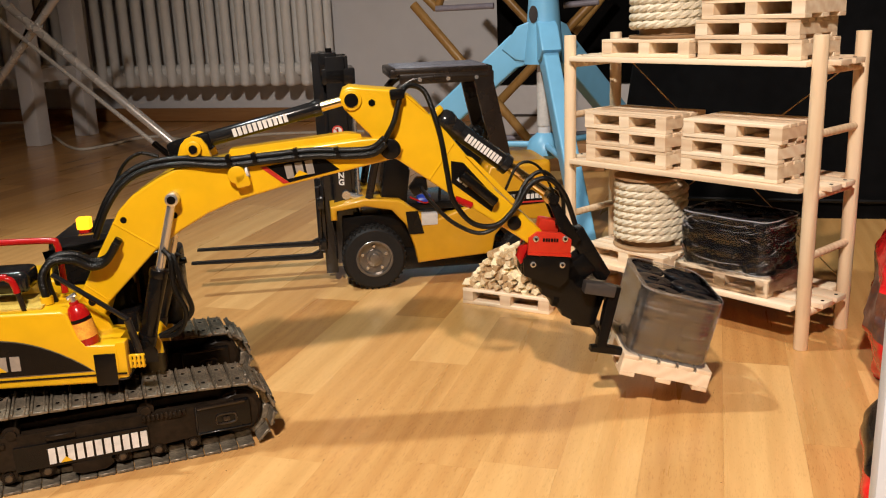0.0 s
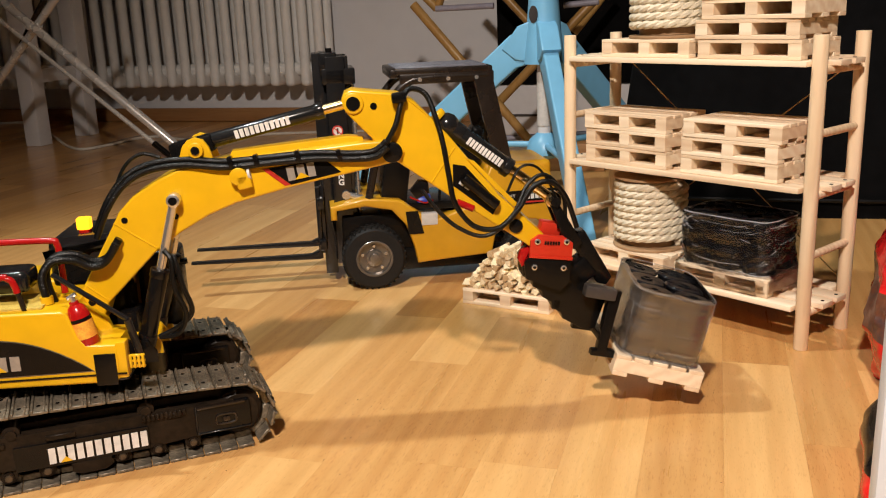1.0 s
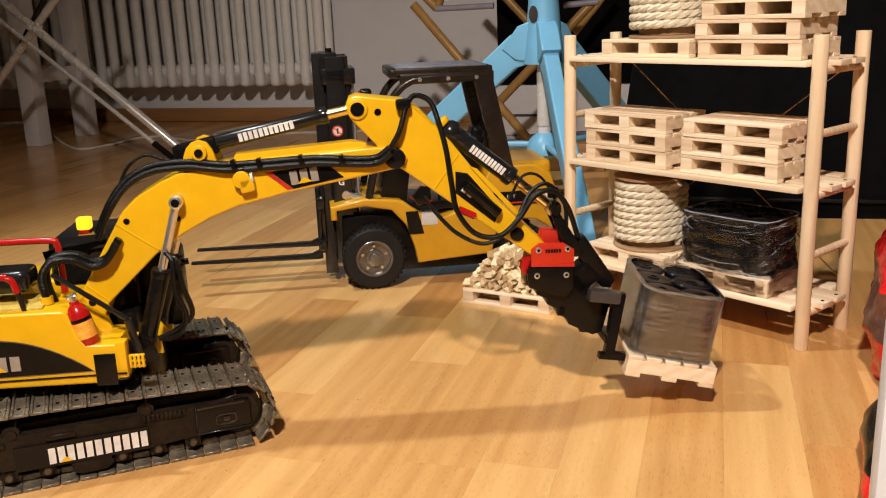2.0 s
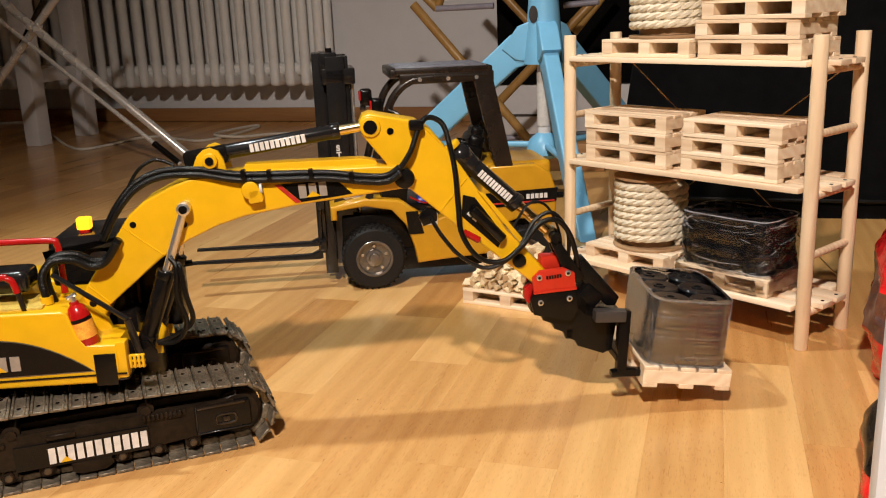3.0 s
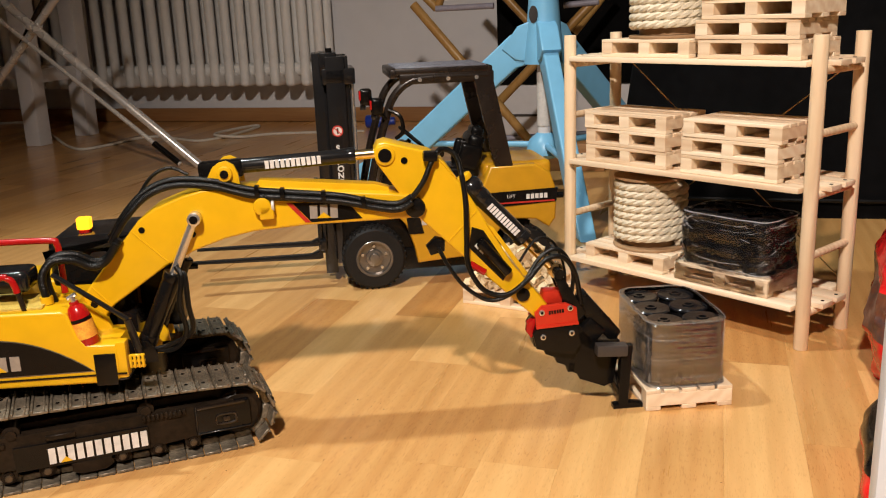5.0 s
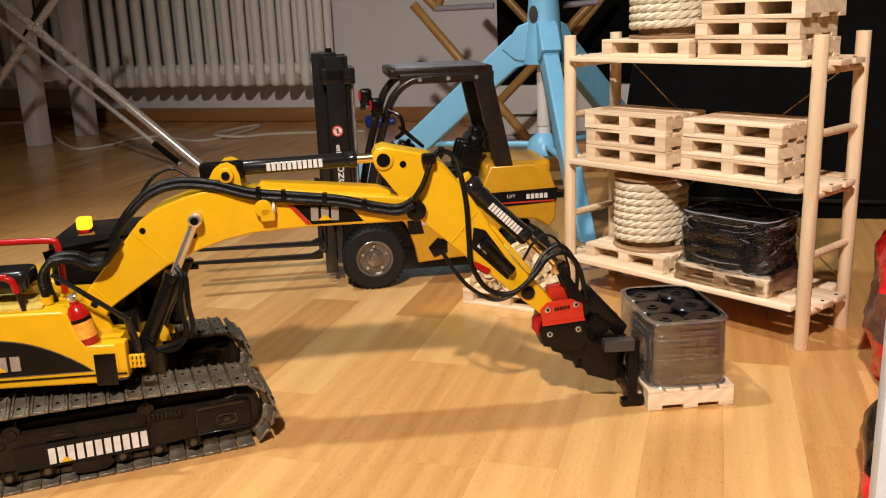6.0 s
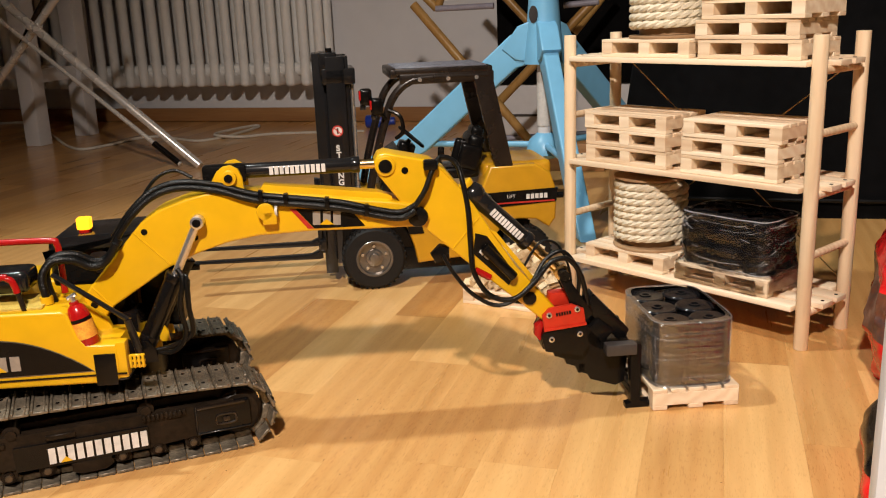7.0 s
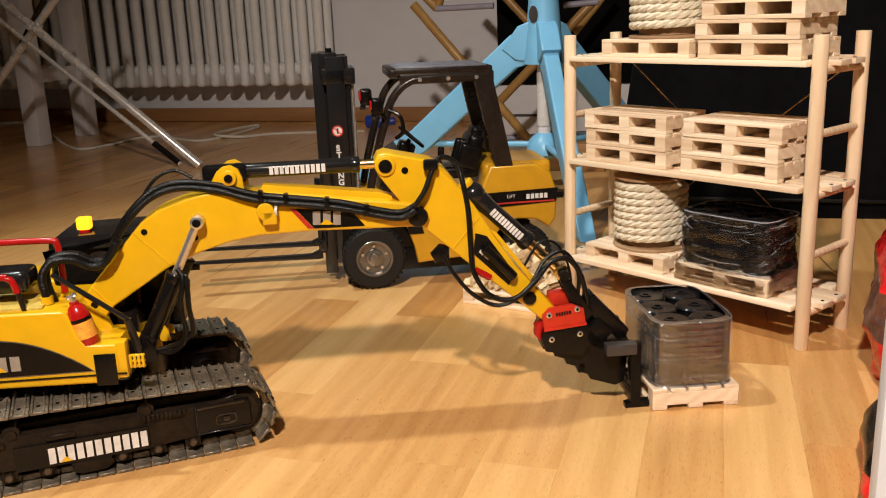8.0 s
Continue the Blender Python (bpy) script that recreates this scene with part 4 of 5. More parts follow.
part("cab_box", box(0.046, 0.05, 0.042, (-0.0215, 0.068, 0.147), 0.006, 3), BLACK, upper, "black cab block")
part("cab_back", box(0.042, 0.02, 0.042, (0.02, 0.085, 0.147), 0.003), BLACK, upper)
part("cab_dome", lathe([(0, 0.0), (0.012, 0.0), (0.0135, 0.006), (0.0115, 0.013), (0.006, 0.017), (0, 0.018)], 24), RIM, upper, "grey plastic dome", pose(0.018, 0.058, 0.138))
part("cab_plug", box(0.016, 0.01, 0.009, (0.02, 0.044, 0.131), 0.002), LABEL, upper, "orange plug")
part("cab_roof", profile([(-0.044, 0.155), (-0.034, 0.1735), (0.04, 0.1755), (0.042, 0.163), (-0.045, 0.16)], 0.036, 0.098, 0.002), BLACK_GLOSS, upper)
part("cab_speaker", rod((0.0, 0.0425, 0.148), (0.0, 0.0405, 0.148), 0.011, n=24, r_edge=0.001), STEEL_GREY, upper)
beacon = part("beacon_base", rod((-0.012, 0.05, 0.173), (-0.012, 0.05, 0.1765), 0.0055, n=20), RED_GLOSS, upper)
part("beacon_lens", box(0.0115, 0.0115, 0.0105, (-0.012, 0.05, 0.182), 0.0016), AMBER, beacon, "glowing amber beacon lens")
part("handrail", tube([(-0.2, -0.02, 0.184), (-0.06, -0.02, 0.1845), (-0.02, -0.02, 0.184), (-0.0145, -0.02, 0.181), (-0.0135, -0.02, 0.17), (-0.0135, -0.02, 0.14)], 0.0027, 10, 6), RED_GLOSS, upper, "glossy red handrail")
part("handrail", tube([(-0.2, -0.058, 0.166), (-0.06, -0.058, 0.166), (-0.042, -0.058, 0.1645), (-0.0375, -0.058, 0.158), (-0.0365, -0.058, 0.153)], 0.0027, 10, 6), RED_GLOSS, upper, "glossy red handrail")
part("rail_post", rod((-0.0365, -0.058, 0.155), (-0.033, -0.058, 0.138), 0.0022, n=10), STEEL_GREY, upper)
part("winch_box", box(0.034, 0.03, 0.018, (-0.05, -0.03, 0.157), 0.006, 3), BLACK_GLOSS, upper, "shiny black box")
part("tank_cap", rod((-0.02, -0.045, 0.139), (-0.02, -0.045, 0.145), 0.005, n=14), YELLOW, upper)
HOSE_UP = [(-0.016, -0.045, 0.128), (-0.021, -0.045, 0.15), (-0.021, -0.042, 0.163), (-0.013, -0.038, 0.171), (0.001, -0.034, 0.17), (0.013, -0.03, 0.163), (0.024, -0.029, 0.166), (0.034, -0.028, 0.18)]
for dy, dz in ((0, 0), (0.006, 0.0028)):
    part("hydraulic_hose", tube([(x + dz * 0.5, y + dy, z + dz) for x, y, z in HOSE_UP], 0.0033, 10, 28, 0.0022), HOSE, upper, "thick black hose loop")
part("gas_strut", join(rod((-0.012, -0.05, 0.164), (0.04, -0.046, 0.122), 0.0021, n=12), rod((0.04, -0.046, 0.122), (0.046, -0.044, 0.09), 0.0032, n=12)), BLACK_GLOSS, upper, "thin glossy black strut")
ext = part("fire_extinguisher", lathe([(0, 0), (0.0085, 0), (0.0092, 0.001), (0.0092, 0.028), (0.007, 0.035), (0.004, 0.0375), (0.004, 0.04), (0, 0.04)], 28), RED_GLOSS, upper, "tiny red fire extinguisher", pose(0.0125, -0.0585, 0.1082, 0, -13, 0) @ Matrix.Scale(0.9, 4))
part("paper_label", lathe([(0.0094, 0.007), (0.0095, 0.007), (0.0095, 0.022), (0.0094, 0.022)], 28), LABEL, ext, "orange printed label")
part("shoulder_band", lathe([(0.0093, 0.0225), (0.0094, 0.0225), (0.0094, 0.0255), (0.0093, 0.0255)], 28), BLACK, ext)
part("valve", join(rod((0, 0, 0.04), (0, 0, 0.045), 0.0024, n=10), rod((-0.004, 0, 0.044), (0.004, 0, 0.046), 0.0018, n=8)), CHROME, ext, "chrome valve")

# boom
BW = 0.019
boom = part("boom", profile([(0.005, 0.015), (0.011, 0.023), (0.057, 0.074), (0.071, 0.083), (0.094, 0.091), (0.112, 0.095), (0.15, 0.0925), (0.2, 0.087), (0.262, 0.0795), (0.28, 0.076), (0.29, 0.071), (0.292, 0.063),
                             (0.285, 0.057), (0.243, 0.0575), (0.195, 0.0585), (0.149, 0.057), (0.125, 0.053), (0.099, 0.045), (0.074, 0.034), (0.025, 0.003), (0.015, -0.012), (-0.004, -0.002)], -BW, BW, 0.0022, 3), YELLOW, digger, "yellow curved boom")
for s in (-1, 1):
    part("lug", join(profile([(0.11, 0.094), (0.121, 0.112), (0.126, 0.1155), (0.132, 0.1165), (0.138, 0.113), (0.141, 0.106), (0.142, 0.094)], s * 0.0155 - 0.0022, s * 0.0155 + 0.0022, 0.0006), rod((0.1305, s * 0.0155, 0.1065), (0.1305, s * 0.0212, 0.1065), 0.0062, n=20, r_edge=0.0008)), YELLOW, boom)
    part("pin", rod((0.1305, s * 0.0205, 0.1065), (0.1305, s * 0.0225, 0.1065), 0.0034, n=14), BLACK, boom)
part("top_ridge", profile([(0.15, 0.09), (0.156, 0.0975), (0.25, 0.086), (0.262, 0.082), (0.262, 0.077)], -0.008, 0.008, 0.001), YELLOW, boom)
# black discs on the plate draw the dark of the holes
for x, z, r in ((0.059, 0.066, 0.0026), (0.099, 0.059, 0.0026), (0.012, 0.007, 0.003)):
    part("bolt_hole", rod((x, -BW - 0.0004, z), (x, -BW + 0.001, z), r, n=14), BLACK, boom)
part("cylinder_pin", join(rod((0.103, -BW - 0.009, 0.073), (0.103, -BW, 0.073), 0.0056, n=20, r_edge=0.001)), CHROME, boom, "steel pin boss")
part("pin_core", rod((0.103, -0.0302, 0.073), (0.103, -0.0296, 0.073), 0.0034, n=16), BLACK, boom)
for (a, b) in (((0.05, 0.066), (0.077, 0.037)), ((0.012, 0.022), (0.026, 0.0045))):
    part("weld_line", rod((a[0], -BW - 0.0001, a[1]), (b[0], -BW - 0.0001, b[1]), 0.0007, n=6), YELLOW, boom)
bl = part("boom_light", join(rod((0.158, -BW, 0.0785), (0.158, -BW - 0.008, 0.0785), 0.0072, n=20, r_edge=0.001), box(0.012, 0.008, 0.012, (0.161, -BW - 0.004, 0.0735), 0.002)), YELLOW, boom, "orange-yellow work light")
part("lens", rod((0.1655, -BW - 0.004, 0.078), (0.1675, -BW - 0.004, 0.078), 0.0045, n=16), PAPER, bl)
bd = part("boom_decal", profile([(0.182, 0.078), (0.227, 0.0745), (0.238, 0.0605), (0.196, 0.0608)], -BW - 0.0005, -BW + 0.001), BLACK, boom, "black decal with bars in place of the maker's name")
part("decal_edge", profile([(0.177, 0.0785), (0.1815, 0.078), (0.1955, 0.0608), (0.191, 0.061)], -BW - 0.0005, -BW + 0.001), DECAL_RED, bd)
part("brand_mark", moved(brand_bars(0.025, 0.0115, 3), pose(0.194, -BW - 0.0007, 0.064, 0, 3, 0)), SILVER, bd)
part("maker_triangle", profile([(0.2005, 0.064), (0.2125, 0.0635), (0.2065, 0.0685)], -BW - 0.0016, -BW - 0.001), YELLOW, bd)
part("pivot_boss", rod((0.2822, -BW - 0.002, 0.0656), (0.2822, BW + 0.002, 0.0656), 0.0085, n=24, r_edge=0.001), BLACK, boom)
HOSE_BOOM = [(0.034, -0.022, 0.06), (0.05, -0.021, 0.081), (0.068, -0.018, 0.096), (0.09, -0.017, 0.102), (0.12, -0.02, 0.099), (0.15, -0.0225, 0.09), (0.185, -0.0225, 0.0845), (0.22, -0.0225, 0.079), (0.25, -0.0225, 0.071), (0.268, -0.024, 0.0685), (0.28, -0.026, 0.074)]
for dz, dy in ((-0.002, 0), (0.0022, 0.003)):
    part("hydraulic_hose", tube([(x, y + dy, z + dz) for x, y, z in HOSE_BOOM], 0.0027, 10, 36, 0.0026), HOSE, boom, "black braided hose")
part("hose_loop", tube([(0.05, -0.012, 0.079), (0.068, -0.008, 0.105), (0.085, -0.006, 0.113), (0.1, -0.01, 0.107)], 0.0015, 8, 6), HOSE, boom)
for x, z in ((0.155, 0.09), (0.175, 0.0865), (0.208, 0.0815), (0.24, 0.074)):
    part("hose_clip", box(0.004, 0.009, 0.009, (x, -0.0215, z + 0.001), 0.001), BLACK, boom)
for s in (0, 1):
    part("hose_tail", tube([(0.084 + 0.004 * s, -0.03, 0.036 - 0.006 * s), (0.088 + 0.003 * s, -0.034, 0.028), (0.084 + 0.007 * s, -0.036, 0.005), (0.086 + 0.005 * s, -0.034, -0.018), (0.074, -0.03, -0.034 + 0.005 * s), (0.058, -0.03, -0.033)], 0.0022, 8, 6), HOSE, boom)

# boom cylinders, stick cylinder and fork cylinder: barrels and rods
barrels = {}
for key, r, ln, rr, rl, rod_mat, ys in (("boom", 0.0072, 0.068, 0.0036, 0.075, CHROME, (-0.0245, 0.0245)), ("stick", 0.0062, 0.122, 0.0042, 0.1, BRASS, (0,)), ("fork", 0.0076, 0.062, 0.0047, 0.062, BRASS, (0,))):
    for y in ys:
        b = part("cylinder_barrel", join(rod((0, y, 0), (ln, y, 0), r, n=24, r_edge=0.0008), rod((ln - 0.006, y, 0), (ln + 0.001, y, 0), r * 1.12, n=24, r_edge=0.0008), rod((0.001, y, 0), (0.012, y, 0), r * 1.1, n=24, r_edge=0.001)), BLACK if key == "boom" else BLACK_GLOSS, digger, "glossy black hydraulic barrel")
        p = part("cylinder_rod", join(rod((-rl, y, 0), (0, y, 0), rr, n=18), rod((0, y - 0.005, 0), (0, y + 0.005, 0), rr * 1.5, n=18, r_edge=0.0006)), rod_mat, digger, "polished metal piston rod")
        barrels.setdefault(key, []).append((b, p))
        if key == "stick":
            part("barrel_block", box(0.036, 0.016, 0.0145, (0.012, 0, -0.001), 0.003), BLACK, b)
            part("brand_mark", moved(brand_bars(0.047, 0.0068, 11), pose(0.048, -0.0064, -0.0034)), DECAL_WHITE, b, "white bars in place of the maker's name")
        if key == "fork":
            part("ball_end", moved(lathe([(0, -0.0105), (0.0055, -0.009), (0.0095, -0.0045), (0.0105, 0), (0.0095, 0.0045), (0.0055, 0.009), (0, 0.0105)], 28), pose(-0.003, 0, 0)), BLACK_GLOSS, b)
            part("collar", rod((-0.017, -0.002, 0.002), (-0.012, -0.002, 0.001), 0.0072, n=18, r_edge=0.001), YELLOW, b, "yellow collar")
            part("brand_mark", moved(brand_bars(0.036, 0.0066, 11), pose(0.017, -0.0078, -0.0033)), DECAL_WHITE, b, "white bars in place of the maker's name")
        if key == "boom":
            part("hose_fitting", rod((ln - 0.008, y + 0.004, -0.004), (ln - 0.004, y + 0.006, -0.013), 0.0028, n=10), BLACK, b)

# stick
SW = 0.0155
STICK_TOP = [(-0.034, 0.047), (-0.031, 0.0525), (-0.025, 0.0545), (-0.015, 0.052), (0.012, 0.046), (0.024, 0.038), (0.031, 0.029), (0.048, 0.006), (0.083, -0.05), (0.099, -0.068), (0.117, -0.09), (0.116, -0.099), (0.107, -0.102), (0.087, -0.084), (0.04, -0.043), (0.004, -0.01), (-0.007, -0.005), (-0.0095, 0.004), (-0.015, 0.014), (-0.032, 0.037)]
stick = part("stick", profile(STICK_TOP, -SW, SW, 0.002, 3), YELLOW, digger, "yellow dipper stick")
part("lug_boss", join(rod((-0.025, -SW - 0.002, 0.0435), (-0.025, SW + 0.002, 0.0435), 0.0085, n=24, r_edge=0.001)), YELLOW, stick)
part("lug_pin", rod((-0.025, -SW - 0.0028, 0.0435), (-0.025, SW + 0.0028, 0.0435), 0.0056, n=20), BLACK, stick)
# black disc in place of the hole's shaded inside
part("bolt_hole", rod((-0.009, -SW - 0.0006, 0.039), (-0.009, -SW + 0.001, 0.039), 0.0028, n=14), BLACK, stick)
part("weld_line", rod((0.052, -SW - 0.0002, -0.004), (0.028, -SW - 0.0002, -0.031), 0.0007, n=6), YELLOW, stick)
part("weld_line", rod((0.016, -SW - 0.0002, 0.044), (0.034, -SW - 0.0002, 0.024), 0.0007, n=6), YELLOW, stick)
part("stick_decal", profile([(0.048, -0.018), (0.058, -0.021), (0.082, -0.056), (0.076, -0.066), (0.046, -0.036)], -SW - 0.0005, -SW + 0.001), BLACK, stick, "black decal with white bars")
part("brand_mark", moved(brand_bars(0.012, 0.0085, 2), pose(0.05, -SW - 0.0008, -0.034, 0, 46, 0)), DECAL_WHITE, stick)
part("valve_block", rod((0.055, -SW - 0.004, -0.03), (0.08, -SW - 0.004, -0.058), 0.0045, n=14, r_edge=0.001), BLACK, stick)
part("red_fitting", rod((0.047, -SW - 0.001, -0.05), (0.06, -SW - 0.001, -0.058), 0.003, n=10), RED_GLOSS, stick)
part("flange_rib", profile([(0.06, -0.015), (0.066, -0.018), (0.098, -0.06), (0.094, -0.062)], -SW - 0.0015, -SW + 0.001, 0.0005), YELLOW, stick)
part("tip_pin", rod((0.094, -SW - 0.002, -0.079), (0.094, SW + 0.002, -0.079), 0.006, n=18, r_edge=0.001), BLACK, stick)
hs = [(-0.004, -0.022, 0.008), (0.006, -0.023, 0.022), (0.014, -0.02, 0.04), (0.022, -0.014, 0.048), (0.034, -0.013, 0.042), (0.039, -0.018, 0.024), (0.042, -0.021, 0.002), (0.043, -0.022, -0.026), (0.045, -0.023, -0.05), (0.058, -0.024, -0.071), (0.078, -0.024, -0.076), (0.096, -0.022, -0.064), (0.112, -0.019, -0.047), (0.128, -0.016, -0.046), (0.14, -0.013, -0.062), (0.147, -0.011, -0.09)]
part("hydraulic_hose", tube(hs, 0.0023, 10, 28, 0.0024), HOSE, stick, "black braided hose")
part("hydraulic_hose", tube([(0.02, -0.014, -0.036), (0.029, -0.02, -0.052), (0.044, -0.023, -0.07), (0.066, -0.024, -0.081), (0.09, -0.022, -0.07), (0.108, -0.014, -0.046), (0.125, -0.012, -0.04), (0.138, -0.012, -0.06), (0.137, -0.01, -0.088)], 0.0018, 8, 5), HOSE, stick, "black hose")
part("thin_wire", tube([(0.09, -0.014, -0.05), (0.104, -0.014, -0.03), (0.12, -0.012, -0.034), (0.131, -0.011, -0.06), (0.131, -0.01, -0.088)], 0.0012, 6, 6), HOSE, stick)
part("hose_clamp", box(0.012, 0.012, 0.008, (0.012, -0.018, 0.043), 0.002), BLACK, stick)
part("hose_elbow", profile([(0.018, -0.028), (0.026, -0.03), (0.026, -0.04), (0.014, -0.044), (0.01, -0.036)], -0.012, -0.002, 0.002), BLACK, stick)

# fork attachment: its origin is the pin at the stick's end
fork = part("fork_carrier", profile([(-0.007, -0.02), (-0.004, -0.034), (0.005, -0.0365), (0.0065, -0.0415), (0.0155, -0.0445), (0.017, -0.0495), (0.0255, -0.0525), (0.0275, -0.0575), (0.0365, -0.061), (0.039, -0.066), (0.05, -0.0695), (0.062, -0.0735), (0.07, -0.07), (0.074, -0.034), (0.05, -0.03), (0.034, -0.012), (0.028, -0.004), (-0.003, -0.004)], -0.012, 0.012, 0.001), BLACK, digger, "black fork carrier")
for s in (-1, 1):
    plate = part("red_bracket", profile([(-0.006, -0.0005), (0.0, 0.006), (0.021, 0.0085), (0.031, 0.004), (0.033, -0.0105), (-0.004, -0.0145)], s * 0.0165 - 0.002, s * 0.0165 + 0.002, 0.0006), RED, fork, "red anodised bracket plate")
    part("black_cheek", profile([(-0.004, -0.0145), (0.033, -0.0105), (0.036, -0.03), (0.03, -0.04), (-0.003, -0.034), (-0.007, -0.02)], s * 0.0165 - 0.0018, s * 0.0165 + 0.0018, 0.0006), BLACK, fork)
    for x, z in ((0, 0), (0.025, 0.004), (0.0022, -0.0225), (0.0275, -0.019)):
        part("bolt", rod((x, s * 0.018, z), (x, s * 0.0198, z), 0.0027, n=16, r_edge=0.0005), CHROME, fork)
        # six-sided black disc colours in the dark of the bolt's socket
        part("bolt_socket", rod((x, s * 0.0198, z), (x, s * 0.0201, z), 0.0014, n=6), BLACK, fork)
    part("bracket_lip", profile([(-0.0045, -0.0125), (0.0332, -0.0085), (0.0335, -0.011), (-0.0042, -0.015)], s * 0.0188 - 0.0008, s * 0.0188 + 0.0008, 0.0004), RED, fork)
part("brand_mark", moved(brand_bars(0.014, 0.003, 6), pose(0.006, -0.019, -0.0015, 0, -8, 0)), BLACK, fork, "dark printed bars")
part("red_tab", profile([(-0.011, -0.012), (-0.004, -0.006), (-0.002, -0.018), (-0.007, -0.026), (-0.0115, -0.02)], -0.012, -0.004, 0.001), RED_GLOSS, fork)
part("red_link", box(0.018, 0.014, 0.012, (0.012, 0, 0.01), 0.002), RED, fork)
part("servo_arm", profile([(0.036, 0.012), (0.042, 0.014), (0.075, -0.022), (0.072, -0.03), (0.064, -0.03), (0.034, 0.0)], -0.009, 0.009, 0.002), BLACK, fork)
part("servo_body", box(0.02, 0.024, 0.026, (0.045, 0, -0.024), 0.003, 2, (0, 40, 0)), BLACK, fork)
part("top_bar", box(0.028, 0.012, 0.0105, (0.063, -0.022, -0.034), 0.002), GREY_PLASTIC, fork, "dark grey plastic bar")
part("carriage_bar", box(0.01, 0.075, 0.008, (0.074, 0.015, -0.04), 0.001), BLACK, fork)
part("carriage_bar", box(0.008, 0.075, 0.006, (0.075, 0.015, -0.074), 0.001), BLACK, fork)
for y in (-0.02, 0.05):
    part("fork_tine", profile([(0.0715, -0.03), (0.082, -0.03), (0.081, -0.0845), (0.15, -0.0885), (0.15, -0.0905), (0.068, -0.0915), (0.068, -0.087), (0.0725, -0.086)], y - 0.0045, y + 0.0045, 0.0006), BLACK, fork, "black fork tine")
part("stub", box(0.007, 0.008, 0.01, (0.031, -0.008, -0.054), 0.001), BLACK, fork)
link = part("link_arm", join(profile([(-0.004, -0.004), (0.004, -0.003), (0.026, -0.036), (0.02, -0.042), (0.012, -0.04)], -0.013, -0.009, 0.001), profile([(-0.004, -0.004), (0.004, -0.003), (0.026, -0.036), (0.02, -0.042), (0.012, -0.04)], 0.009, 0.013, 0.001), rod((0, -0.015, 0), (0, 0.015, 0), 0.0045, n=14)), BLACK, digger, "black steel link")

# ---- background ----


def tripod():
    t = thing("rotary_dryer_stand", "light blue plastic tripod stand of a folding clothes dryer", "tripod stand", pose(-0.3, 1.66, 0))
    part("hub", lathe([(0.026, 0.6), (0.027, 0.36), (0.031, 0.31), (0.037, 0.255), (0.037, 0.248), (0.012, 0.248)], 32), BLUE, t)
    part("badge", moved(rod((0, 0, 0), (0, -0.002, 0), 0.015, n=24), pose(-0.013, -0.0265, 0.335, 0, 0, -26) @ Matrix.Diagonal((0.6, 1, 1, 1))), GREY_PLASTIC, t, "dark oval badge")
    part("centre_tube", rod((0, 0, 0.09), (0, 0, 0.25), 0.0125, n=24), WHITE, t, "white centre tube")
    part("paper_tag", rod((0, -0.0005, 0.135), (0, -0.0005, 0.232), 0.0134, n=24), PAPER, t, "printed paper sleeve")
    part("slider", lathe([(0.0, 0.075), (0.02, 0.075), (0.034, 0.083), (0.034, 0.09), (0.028, 0.11), (0.014, 0.122), (0, 0.122)], 28), BLUE, t)
    for a, reach, drop in ((-69, 0.335, 0.012), (178, 0.42, 0.012), (58, 0.42, 0.012)):
        m = pose(0, 0, 0, 0, 0, a)
        leg = profile([(0.02, 0.25), (0.03, 0.3), (0.06, 0.3), (reach * 0.62, 0.125), (reach, 0.03), (reach + 0.02, 0.001), (reach - 0.03, 0.001), (reach * 0.55, 0.085), (0.05, 0.24)] if a != -69 else
                      [(0.02, 0.25), (0.025, 0.3), (0.05, 0.29), (0.075, 0.262), (reach * 0.75, 0.093), (reach + 0.015, 0.001), (reach - 0.025, 0.001), (reach * 0.62, 0.085), (0.045, 0.235)], -0.014, 0.014, 0.004, 3)
        lg = part("leg", moved(leg, m), BLUE, t)
        part("leg_socket", moved(profile([(0.015, 0.25), (0.02, 0.325), (0.045, 0.315), (0.075, 0.275), (0.05, 0.255)], -0.018, 0.018, 0.004, 3), m), BLUE, t)
        part("stretcher", moved(rod((0.02, 0, 0.1), (reach * 0.6, 0, 0.098), 0.006, n=12), m), BLUE, t)
    return t


tripod()


def pole_rack():
    """Folding wooden drying frame behind the tripod."""
    p = thing("wooden_drying_rack", "folding drying rack of varnished wooden poles", "drying rack")
    y = 2.1
    poles = [((-0.69, 0.362), (-0.385, -0.02 + 0.025)), ((-0.73, 0.44), (-0.64, 0.35)), ((-0.6, 0.455), (-0.4, 0.24)), ((-0.27, 0.357), (-0.62, 0.005)), ((-0.24, 0.40), (-0.34, 0.28)), ((-0.64, 0.35), (-0.6, 0.46))]
    for (a, b), dy in zip(poles, (0.0, 0.03, 0.25, 0.05, 0.2, 0.03)):
        part("pole", rod((a[0], y + dy, a[1]), (b[0], y + dy, max(b[1], 0.004)), 0.0105, n=16, r_edge=0.001), POLE_WOOD, p)
    part("cross_tube", rod((-0.64, y + 0.02, 0.35), (-0.5, y + 0.02, 0.352), 0.007, n=14), LILAC, p, "lilac grey tube")
    part("cross_tube", rod((-0.34, y + 0.04, 0.347), (-0.26, y + 0.04, 0.352), 0.007, n=14), LILAC, p, "lilac grey tube")
    part("cross_tube", rod((-0.62, y + 0.06, 0.03), (-0.1, y + 0.06, 0.06), 0.007, n=14), LILAC, p, "lilac grey tube")
    return p


pole_rack()


